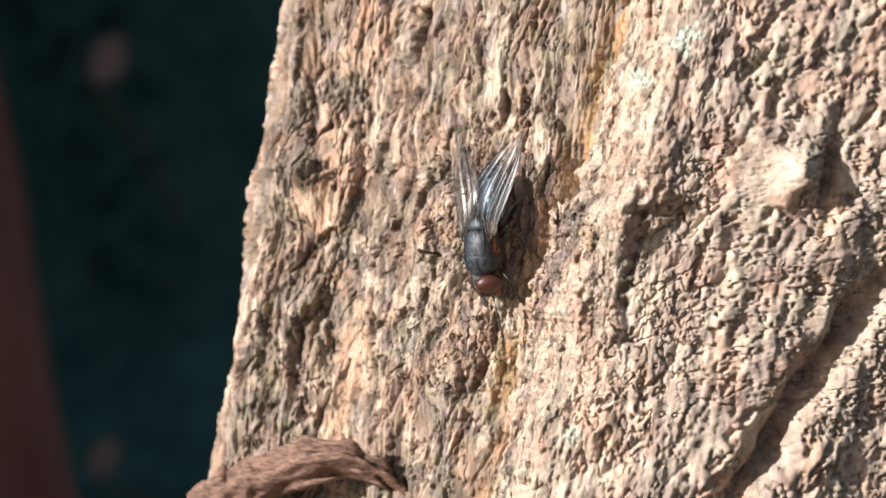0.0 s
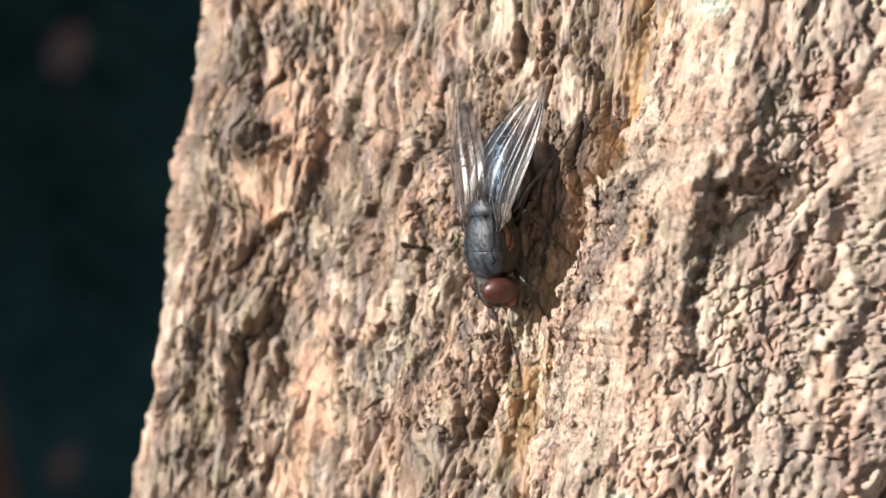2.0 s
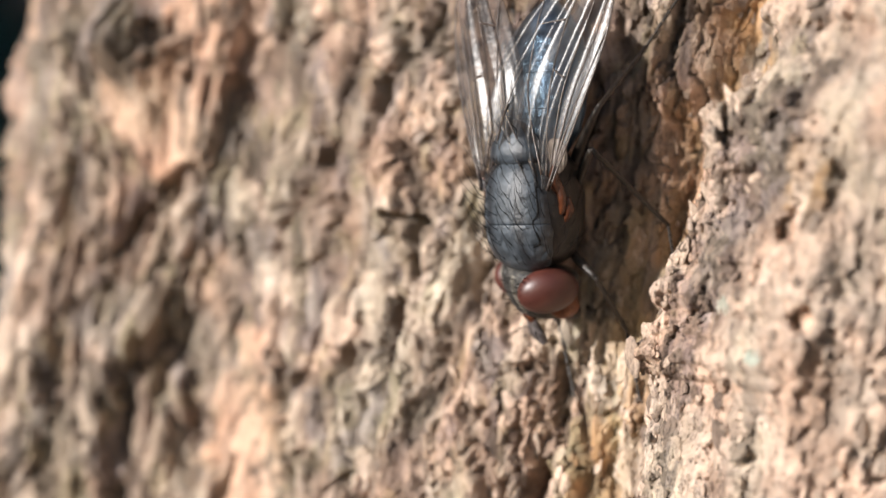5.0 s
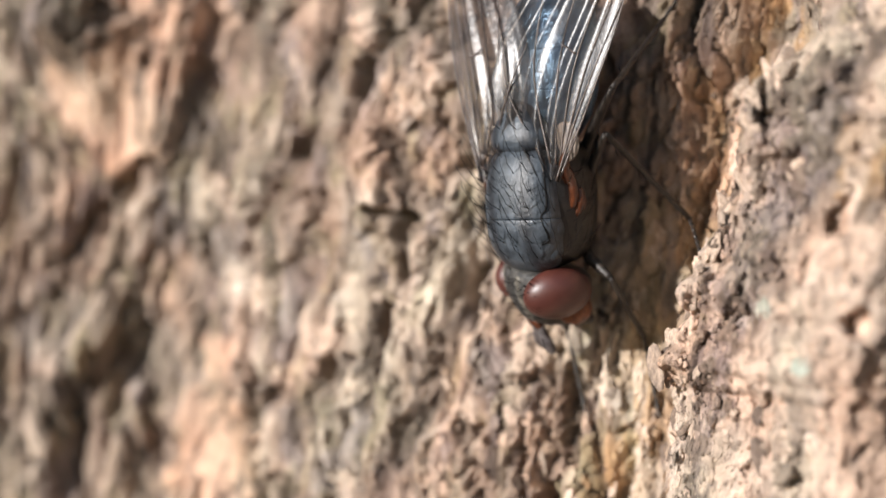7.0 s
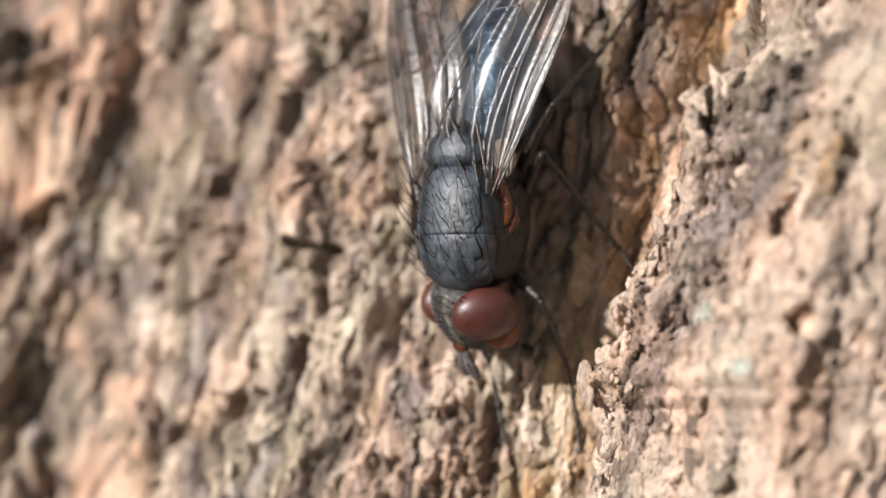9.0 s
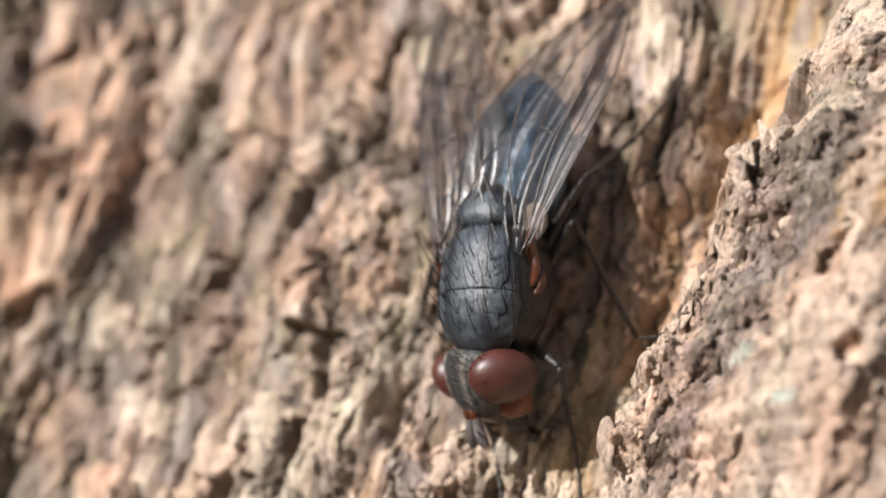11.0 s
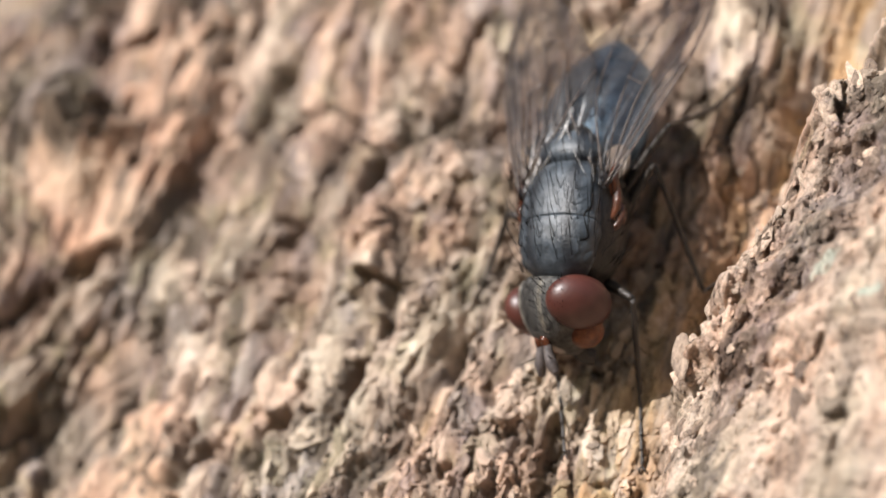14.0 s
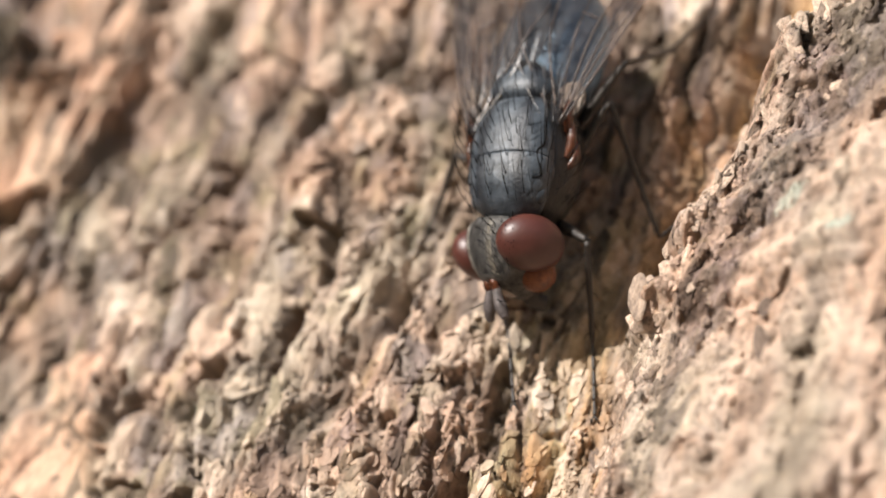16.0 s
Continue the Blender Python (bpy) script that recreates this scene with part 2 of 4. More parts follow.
CLEFTS = (
    (-25.7, 2.2, -26.6, 0.2, 0.30), (-24.9, 3.3, -25.6, 3.1, 0.45), (-21.6, 1.5, -20.0, 1.2, 0.16),
    (-20.6, 1.2, -20.2, -0.4, 0.26), (-18.1, -0.2, -18.0, -1.7, 0.26), (-20.6, -1.3, -20.9, -2.8, 0.32), (-25.3, -3.3, -25.5, -4.7, 0.42),
    (-22.5, -3.1, -23.0, -4.2, 0.42), (-21.2, 7.7, -21.4, 6.8, 0.34), (-22.8, 5.5, -22.9, 4.7, 0.36), (-14.6, -3.0, -14.4, -5.2, 0.34),
    (-14.8, -6.5, -15.5, -8.2, 0.40), (-25.1, 18.6, -25.5, 15.6, 0.60))
HOLLOWS = (
    (-31.2, -3.2, -31.9, -6.4, 0.75), (-35.2, 3.0, -34.4, -1.0, 0.55), (-34.3, -1.5, -34.6, -7.5, 0.60), (-32.2, 1.2, -33.4, -2.0, 0.60), (-30.7, 2.6, -31.2, 2.2, 0.60),
    (-29.3, 5.3, -29.4, 3.2, 0.65), (-30.4, -2.2, -30.6, -3.2, 0.40), (-27.4, -6.8, -27.6, -7.9, 0.30), (-27.0, 9.0, -27.6, 7.4, 0.45))
PATCHES = (
    (-26.8, -6.6, 2.0, 4.0), (-27.6, -12.0, 1.7, 4.0), (-32.0, 5.0, 2.6, 2.4), (-31.0, 9.0, 1.2, 2.4), (-30.4, 17.5, 2.0, 4.0), (-17.6, 14.0, 0.8, 4.0),
    (-28.9, 11.5, 1.0, 3.0), (-21.8, -1.4, 0.8, 1.2), (-23.0, -1.9, 0.9, 0.9), (-25.9, -0.4, 0.45, 1.4),
    (-22.9, 6.6, 0.6, 0.7), (-20.3, 4.9, 0.6, 0.9), (-15.9, -2.4, 0.6, 0.8), (-28.0, 1.6, 0.7, 1.0), (-33.2, -4.6, 0.5, 2.6), (-36.6, -2.0, 0.9, 5.0))


def slots(S, V, rows, rag):
    """Ragged slots along short lines: 1 inside, 0 outside; and the same times their half width."""
    out, deep = np.zeros_like(S), np.zeros_like(S)
    for s0, v0, s1, v1, w in rows:
        ds, dv = s1 - s0, v1 - v0
        t = np.clip(((S - s0) * ds + (V - v0) * dv) / (ds * ds + dv * dv), 0, 1)
        inside = 1 - step(0.45, 1.3, np.hypot(S - s0 - t * ds, V - v0 - t * dv) / w + rag)
        out, deep = np.maximum(out, inside), np.maximum(deep, inside * w)
    return out, deep


def relief(S, V):
    """Height over the round trunk in millimetres, and the masks of the bark's kinds and of the shade painted in its
    cracks.
    """
    wob = 0.5 * fbm(S / 2.5, V / 2.5, 3, 50)
    wob2 = fbm(S / 0.9 + 7, V / 1.4, 3, 52)
    edge = np.interp(V, EDGE_V, EDGE_S) + 0.5 * fbm(V / 1.6, V * 0 + 3.3, 4, 3)
    d = S - edge
    side = step(-0.3, 0.5, d)
    # the broad ridge, and the swell of the far flank
    ridge = 2.6 * step(-0.1, 0.8, d) + 4.8 * step(0.2, 5.5, d) - 0.6 * step(6.0, 13.0, d) - 1.5 * step(15, 28, d)
    ridge = ridge + np.interp(V, LIP_V, LIP_H) * step(-0.1, 0.9, d) * (1 - 0.8 * step(4.0, 8.0, d))
    # left bark: fibrous ridges broken into angular layered flakes, with thin cracks
    a = S + 0.10 * V + 0.8 * perlin(S / 3.0, V / 7.0, 51) + 0.25 * perlin(S / 1.2, V / 3.0, 53)
    warp = 0.5 * fbm(S / 0.8, V / 1.2, 3, 54)
    fib = fbm(a / 1.6, V / 6.0, 3, 31)
    strand = fbm(a / 0.42, V / 4.5, 3, 55)
    big, gap, nw = chips(a / 1.35 + 0.6 * warp, V / 3.6 + 0.5 * warp, 0.46, 0.30, 17)
    mid, gap2, mw = chips(a / 0.62 + 0.6 * warp, V / 1.25 + 0.6 * warp, 0.20, 0.16, 13)
    tiny, _, _ = chips(a / 0.27 + 0.5 * warp, V / 0.50 + 0.5 * warp, 0.085, 0.07, 19)
    busy = step(-0.35, 0.25, fbm(S / 2.4, V / 4.0, 2, 48))
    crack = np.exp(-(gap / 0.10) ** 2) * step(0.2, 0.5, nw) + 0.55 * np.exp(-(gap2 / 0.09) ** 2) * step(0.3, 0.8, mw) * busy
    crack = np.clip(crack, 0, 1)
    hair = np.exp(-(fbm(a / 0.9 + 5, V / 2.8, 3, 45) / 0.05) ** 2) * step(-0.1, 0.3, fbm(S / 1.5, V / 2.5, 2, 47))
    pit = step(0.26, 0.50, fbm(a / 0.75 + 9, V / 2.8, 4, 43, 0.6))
    left = 0.50 * fib + 0.20 * strand + big * (0.6 + 0.4 * busy) + mid * (0.35 + 0.75 * busy) + tiny * (0.3 + 0.8 * busy) - 0.50 * crack - 0.12 * hair - 0.24 * pit + 0.6 * perlin(S / 5.0, V / 11.0, 41)
    # right bark: crumbly layered crust at the lip, smoother pale wood and brown plates beyond
    lump = fbm(S / 2.9 + 0.3 * wob, V / 4.6, 3, 61)
    flake = fbm(S / 1.0 + 0.5 * warp, V / 1.9, 5, 63, 0.55)
    far = step(4.5, 7.5, d)
    band = 1 - step(0.75, 1.2, np.abs(S - np.interp(V, BAND_V, BAND_S) - 0.5 * wob2) / np.interp(V, BAND_V, BAND_W) + 0.25 * fbm(S / 0.5, V / 0.7, 3, 107))
    brown = step(-0.1, 0.45, 0.9 * fbm(S / 2.2, V / 3.4, 3, 93) + 0.2) * step(-4.2, -2.4, S + 0.8 * wob) * (1 - 0.45 * step(4, 7, S))
    rough = step(-0.25, 0.3, fbm(S / 2.0, V / 3.2, 3, 75)) * (1 - 0.88 * far) + 0.28 - 0.14 * far + 0.5 * band
    plate_h, r_gap, rw = chips(S / 2.6 + 0.7 * wob2, V / 3.6 + 0.7 * wob2, 0.8, 0.20, 79)
    coarse, _, cw = chips(S / 0.85 + 0.8 * warp, V / 1.35 + 0.8 * warp, 0.23, 0.20, 73)
    small, _, sw = chips(S / 0.36 + 0.6 * warp, V / 0.52 + 0.6 * warp, 0.15, 0.13, 77)
    grit, _, gw = chips(S / 0.17 + 0.4 * warp, V / 0.22 + 0.4 * warp, 0.09, 0.07, 78)
    groove = fbm(S / 0.9 + 0.4 * wob, V / 7.0, 3, 65)
    chinks = step(0.50, 0.72, fbm(S / 0.5 + 2, V / 2.4, 4, 77, 0.6))
    veins = np.exp(-(fbm(S / 0.8 + 1, V / 2.6, 4, 83) / 0.035) ** 2) * step(-0.2, 0.3, fbm(S / 1.6, V / 2.0, 2, 85))
    plate_rim = np.exp(-(r_gap / 0.09) ** 2) * far
    right = (0.52 - 0.16 * far) * lump + 0.14 * flake + (0.34 - 0.16 * far) * groove + (plate_h * 0.45 + 0.24 * step(0, 0.25, r_gap)) * far + (coarse + small + grit) * rough - (0.20 - 0.1 * far) * chinks - 0.18 * plate_rim
    # a smooth trough at the foot of the ridge
    foot = np.exp(-((d + 0.95) / 0.95) ** 2)
    trough = foot * (0.6 + 0.4 * step(2, 6, V))
    h = ridge * side + left * (1 - side) * (1 - 0.5 * np.exp(-((d + 1.7) / 1.5) ** 2)) + right * side - 1.0 * trough
    # single cracks, and the hollows of the broad flank
    rag = 0.28 * fbm(S / 0.6, V / 0.9, 3, 111)
    clefts, cut = slots(S, V, CLEFTS, rag)
    hollow, cut2 = slots(S, V, HOLLOWS, rag)
    h = h - (0.5 * clefts + 0.9 * cut + 0.8 * cut2) * (1 - side)
    # hollows take part of the painted crack shade
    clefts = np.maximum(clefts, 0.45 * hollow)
    # a dark knob on the broad flank
    knob = np.exp(-(((S + 34.0) / 1.5) ** 2 + ((V - 7.3) / 1.1) ** 2)) * (1 - side)
    h = h + 1.1 * knob
    # a tan flake lying on the crust, and the hollow under it
    tan_flake = blot(S, V, -6.95, 2.7, 0.55, 1.1, 0.4, 5)
    h = h + 0.35 * tan_flake - 0.5 * blot(S, V, -7.3, 1.3, 0.25, 0.35, 0.3, 8) - 0.6 * blot(S, V, -6.6, -1.0, 0.28, 0.4, 0.3, 9)
    # the bright bare swelling with a dark lump and a hollow behind it
    bare = blot(S, V, 2.0, 6.7, 2.3, 3.2, 0.4, 81)
    knot = np.exp(-(((S - 4.0) / 1.2) ** 2 + ((V - 7.4) / 1.7) ** 2))
    h = h + bare * (0.6 - 0.7 * right) + 1.7 * knot - 2.2 * np.exp(-(((S - 5.5) / 0.5) ** 2 + ((V - 7.4) / 2.2) ** 2))
    for v, s in ((5.6, -4.1), (4.3, -4.0), (3.5, -4.15), (2.7, -4.1), (1.5, -4.2), (0.6, -4.3), (-0.6, -4.5), (-1.6, -4.4)):
        h = h - 0.9 * np.exp(-(((S - s) / 0.22) ** 2 + ((V - v) / 0.30) ** 2))
    # the deep slanting furrow far round
    fur = np.exp(-((S - (7.2 + 0.42 * (V + 5)) + 0.8 * wob) / 1.0) ** 2) * step(1.5, -3.0, V)
    h = h - 3.2 * fur
    # masks
    fresh_l = 0.75 * step(0.30, 0.55, 0.7 * fbm(a / 1.5, V / 6.5, 3, 91) + 0.7 * (nw - 0.5) + 0.5 * (mw - 0.5))
    pale_zone = blot(S, V, -18.0, -3.5, 5.5, 5.0, 0.3, 44)
    fresh_l = np.clip(fresh_l + 0.45 * pale_zone * step(0.15, 0.5, mw), 0, 1)
    peach = np.zeros_like(S)
    for s, v, ws, wv in PATCHES:
        patch = blot(S, V, s, v, ws, wv, 0.5, int(abs(s) * 3)) * (1 - hollow)
        if ws > 1.1:
            peach = np.maximum(peach, 0.85 * patch)
        else:
            fresh_l = np.maximum(fresh_l, 0.8 * patch)
        h = h + (1 - side) * patch * (0.25 - 0.6 * (left - 0.5 * fib))
    fresh_r = np.maximum(bare, step(-0.55, -0.05, fbm(S / 1.3, V / 3.6, 4, 95) + 0.5 * (cw - 0.5)))
    plate = np.clip(brown * (0.55 + 0.6 * rw), 0, 1) * (1 - bare) * (1 - plate_rim)
    fresh_r = np.maximum(fresh_r, 0.6 * step(8, 12, d)) * (1 - 0.25 * (sw > 0.6)) * (1 - 0.35 * (cw > 0.7))
    fresh = (fresh_l * (1 - side) + fresh_r * side) * (1 - 0.92 * band * (sw < 0.62) * side)
    crust_l = step(-0.10, 0.40, fbm(a / 1.0, V / 5.0, 3, 99) + 0.8 * (nw - 0.5) - 0.5 * (mw - 0.5))
    crust = crust_l * 0.8 * (1 - side) * (1 - fresh_l) + side * 0.9 * band
    crust = np.maximum(np.maximum(crust * (1 - bare), 0.8 * knot), 0.9 * step(0.25, 0.6, knob))
    fresh = fresh * (1 - 0.8 * step(0.25, 0.6, knob))
    rim = np.exp(-((d - 0.7) / (0.75 + 0.9 * step(3.5, 6.0, V))) ** 2) * side
    fresh = np.maximum(fresh, 0.9 * rim * step(-0.5, 0.1, wob2))
    crust = crust * (1 - 0.8 * rim)
    ochre = trough * step(-0.35, 0.15, fbm(S / 0.7, V / 2.5, 3, 101) + 0.15) * (1 - side)
    ochre = np.maximum(np.maximum(ochre, 0.8 * tan_flake), 0.75 * blot(S, V, -12.6, -5.5, 1.1, 3.2, 0.6, 27) * step(-0.3, 0.2, strand))
    ochre = np.maximum(ochre, blot(S, V, 6.2, 2.6, 0.8, 2.6, 0.4, 6))
    tan = 0.6 * step(-0.1, 0.35, fbm(a / 1.7, V / 4.5, 3, 121) + 0.45 * strand + 0.7 * (mw - 0.5)) * (1 - side)
    moss = step(0.1, 0.5, fbm(S / 1.0, V / 1.8, 3, 103)) * 0.4 * (1 - side)
    moss = np.maximum(moss, 0.8 * blot(S, V, -13.6, -7.0, 1.0, 3.2, 0.6, 7))
    moss = np.maximum(moss, 0.5 * rim * step(0.1, 0.4, fbm(S / 0.5, V / 0.6, 3, 105)))
    lichen = np.zeros_like(S)
    for s, v, r in ((-5.7, 13.2, 0.75), (-3.4, 15.8, 0.8), (-6.0, -10.4, 0.6), (-8.6, -0.7, 0.2), (-22.9, -4.0, 0.4), (-7.6, -2.0, 0.2)):
        lichen = np.maximum(lichen, blot(S, V, s, v, r, r * 1.2, 0.6, int(50 + s)))
    fresh = fresh * (1 - clefts)
    peach = peach * (1 - side) * (1 - clefts) * (1 - 0.7 * crack)
    # shade of cracks, pits and hollows painted in; streaks and crust specks are bark colour
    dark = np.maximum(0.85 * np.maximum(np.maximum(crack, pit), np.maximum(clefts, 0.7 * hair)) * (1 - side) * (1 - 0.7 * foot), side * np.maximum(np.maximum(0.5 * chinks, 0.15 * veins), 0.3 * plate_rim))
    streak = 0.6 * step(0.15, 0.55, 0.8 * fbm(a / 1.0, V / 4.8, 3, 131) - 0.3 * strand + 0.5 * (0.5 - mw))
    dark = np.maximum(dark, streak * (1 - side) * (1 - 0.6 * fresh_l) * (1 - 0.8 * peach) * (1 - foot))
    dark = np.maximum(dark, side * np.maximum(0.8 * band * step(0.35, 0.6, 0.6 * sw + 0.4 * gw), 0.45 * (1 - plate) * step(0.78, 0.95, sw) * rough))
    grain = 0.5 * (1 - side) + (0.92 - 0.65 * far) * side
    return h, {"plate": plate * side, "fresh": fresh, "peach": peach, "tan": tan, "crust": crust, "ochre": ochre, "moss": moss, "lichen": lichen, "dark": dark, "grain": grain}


def spaced(lo, hi, near_lo, near_hi, fine, coarse):
    """Steps that are fine between near_lo and near_hi."""
    a = np.arange(near_lo, near_hi, fine)
    left, right, w = [], [], fine
    x = near_lo
    while x > lo:
        w = min(w * 1.04, coarse)
        x -= w
        left.append(x)
    x, w = a[-1], fine
    while x < hi:
        w = min(w * 1.04, coarse)
        x += w
        right.append(x)
    return np.concatenate([left[::-1], a, right])


def grid_mesh(name, P, masks, mat):
    ny, nx = P.shape[:2]
    me = bpy.data.meshes.new(name)
    idx = np.arange(ny * nx).reshape(ny, nx)
    quads = np.stack([idx[:-1, :-1], idx[:-1, 1:], idx[1:, 1:], idx[1:, :-1]], -1).reshape(-1, 4)
    me.vertices.add(ny * nx)
    me.vertices.foreach_set("co", P.reshape(-1).astype(np.float32))
    me.loops.add(quads.size)
    me.loops.foreach_set("vertex_index", quads.ravel().astype(np.int32))
    me.polygons.add(len(quads))
    me.polygons.foreach_set("loop_start", np.arange(0, quads.size, 4, dtype=np.int32))
    me.polygons.foreach_set("loop_total", np.full(len(quads), 4, dtype=np.int32))
    me.update(calc_edges=True)
    for k, m in masks.items():
        at = me.attributes.new(k, "FLOAT", "POINT")
        at.data.foreach_set("value", np.clip(m, 0, 1).ravel().astype(np.float32))
    me.materials.append(mat)
    me.shade_smooth()
    return new(name, me)


def build_trunk():
    trunk = tagged(new("tree"), "pale furrowed tree with flaking cream and brown bark", "tree")
    s = spaced(S_END, 30.0, -37.0, -1.0, 0.052, 0.13)
    s[0] = S_END
    v = spaced(-32.0, 32.0, -8.0, 9.0, 0.052, 0.14)
    S, V = np.meshgrid(s, v)
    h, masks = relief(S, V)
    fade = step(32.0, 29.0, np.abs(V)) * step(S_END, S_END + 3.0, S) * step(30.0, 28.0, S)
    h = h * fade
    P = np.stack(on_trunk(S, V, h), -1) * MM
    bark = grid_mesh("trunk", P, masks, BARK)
    bark.parent = trunk
    # the rest of the trunk, above, below and behind
    def rest(name, s0, s1, v0, v1, n, m):
        S2, V2 = np.meshgrid(np.linspace(s0, s1, n), np.linspace(v0, v1, m))
        h2 = 1.2 * fbm(S2 / 6, V2 / 15, 4, 7) * step(0, 6, np.abs(V2) - 32) if name != "back_of_trunk" else 0 * S2
        flare = 0.00006 * np.clip(-V2 - 60, 0, None) ** 2
        P2 = np.stack(on_trunk(S2, V2, h2 + flare), -1) * MM
        z = np.zeros_like(S2)
        o = grid_mesh(name, P2, {"crust": z + 0.3 * (fbm(S2 / 5, V2 / 9, 2, 8) > 0), "grain": z + 0.5}, BARK)
        o.parent = trunk
    whole = 2 * math.pi * RADIUS
    rest("upper_trunk", S_END, -52.0 + whole, 32.0, 900.0, 160, 400)
    rest("lower_trunk", S_END, -52.0 + whole, -500.0, -32.0, 160, 300)
    rest("back_of_trunk", 30.0, -52.0 + whole, -32.0, 32.0, 90, 30)
    return trunk


def flake_material():
    m, nt, bs = material("loose_flake")
    info = node(nt, "ShaderNodeObjectInfo")
    tone = ramp(nt, info.outputs["Random"], [(0.0, (0.16, 0.115, 0.09)), (0.35, (0.34, 0.255, 0.195)), (0.65, (0.52, 0.40, 0.31)), (1.0, (0.70, 0.53, 0.41))])
    n = noise_tex(nt, 4500, 6, 0.7).outputs["Fac"]
    nt.links.new(mix(nt, 1.0, tone, ramp(nt, n, [(0.35, (0.45, 0.43, 0.42)), (0.65, (1.15, 1.13, 1.1))]), "MULTIPLY"), bs.inputs["Base Color"])
    bs.inputs["Roughness"].default_value = 0.85
    nt.links.new(bump(nt, n, 0.8, 0.0001), bs.inputs["Normal"])
    return m


FLAKE = flake_material()


def flake_mesh(rnd, curl):
    """A thin chip about one millimetre long with a ragged outline."""
    bm = bmesh.new()
    k = 11
    out = [(0.5 * (1 + rnd.uniform(-0.35, 0.35)) * math.cos(2 * math.pi * i / k) * 0.62, 0.5 * (1 + rnd.uniform(-0.35, 0.35)) * math.sin(2 * math.pi * i / k)) for i in range(k)]
    layers = []
    for lift in (0.0, -0.075):
        def at(x, y):
            return bm.verts.new(Vector((x, y, lift + curl * x * x + 0.5 * curl * y * y + rnd.uniform(-0.02, 0.02))) * MM)
        layers.append(([at(x, y) for x, y in out], [at(x * 0.5, y * 0.5) for x, y in out], at(0, 0)))
    for n, (rim, mid, c) in enumerate(layers):
        for i in range(k):
            j = (i + 1) % k
            f1, f2 = (rim[i], rim[j], mid[j], mid[i]), (mid[i], mid[j], c)
            bm.faces.new(f1 if n == 0 else f1[::-1])
            bm.faces.new(f2 if n == 0 else f2[::-1])
    for i in range(k):
        j = (i + 1) % k
        bm.faces.new((layers[0][0][j], layers[0][0][i], layers[1][0][i], layers[1][0][j]))
    me = bpy.data.meshes.new("bark_flake")
    bm.normal_update()
    bm.to_mesh(me)
    bm.free()
    me.materials.append(FLAKE)
    me.shade_smooth()
    return me


def build_flakes(tree):
    rnd = random.Random(21)
    kinds = [flake_mesh(rnd, rnd.uniform(0.05, 0.6)) for _ in range(12)]
    spots = [(rnd.uniform(-33, 5), rnd.uniform(-13, 15), rnd.uniform(0.22, 0.5)) for _ in range(150)]
    spots += [(rnd.uniform(-12, -4), rnd.uniform(-7, 9), rnd.uniform(0.15, 0.42)) for _ in range(110)]
    spots += [(-7.9, -3.9, 1.0), (-8.3, -4.4, 0.7), (-11.5, -3.0, 0.8), (-11.2, -2.4, 0.7), (-10.6, -3.6, 0.8), (-8.35, 2.5, 0.5), (-6.7, -0.1, 0.4), (-10.9, -4.3, 0.7)]
    lip = len(spots)
    spots.append((float(np.interp(-1.0, EDGE_V, EDGE_S)) + 0.7, -1.0, 0.4))
    for k in range(42):
        v = rnd.uniform(-7, 9)
        spots.append((float(np.interp(v, EDGE_V, EDGE_S)) + rnd.uniform(0.25, 1.1), v, rnd.uniform(0.25, 0.6)))
    S, V = np.array([p[0] for p in spots]), np.array([p[1] for p in spots])
    h = relief(S, V)[0]
    for k, ((s, v, size), hh) in enumerate(zip(spots, h)):
        ob = new("bark_flake", rnd.choice(kinds))
        ob.parent = tree
        x, y, z = on_trunk(s, v, hh + 0.0)
        out = Vector((math.sin(s / RADIUS), -math.cos(s / RADIUS), 0))
        turn = out.to_track_quat("Z", "Y").to_matrix().to_4x4()
        if k == lip:
            cam.data.dof.use_dof, cam.data.dof.focus_object, cam.data.dof.aperture_fstop = True, ob, 51.0
        ob.matrix_local = Matrix.Translation(Vector((x, y, z)) * MM) @ turn @ pose(0, 0, 0, rnd.uniform(-10, 10), rnd.uniform(-15, 6) if k < lip else rnd.uniform(-24, 4), rnd.uniform(-35, 35)) @ Matrix.Diagonal((size, size * rnd.uniform(0.9, 1.6), size, 1))


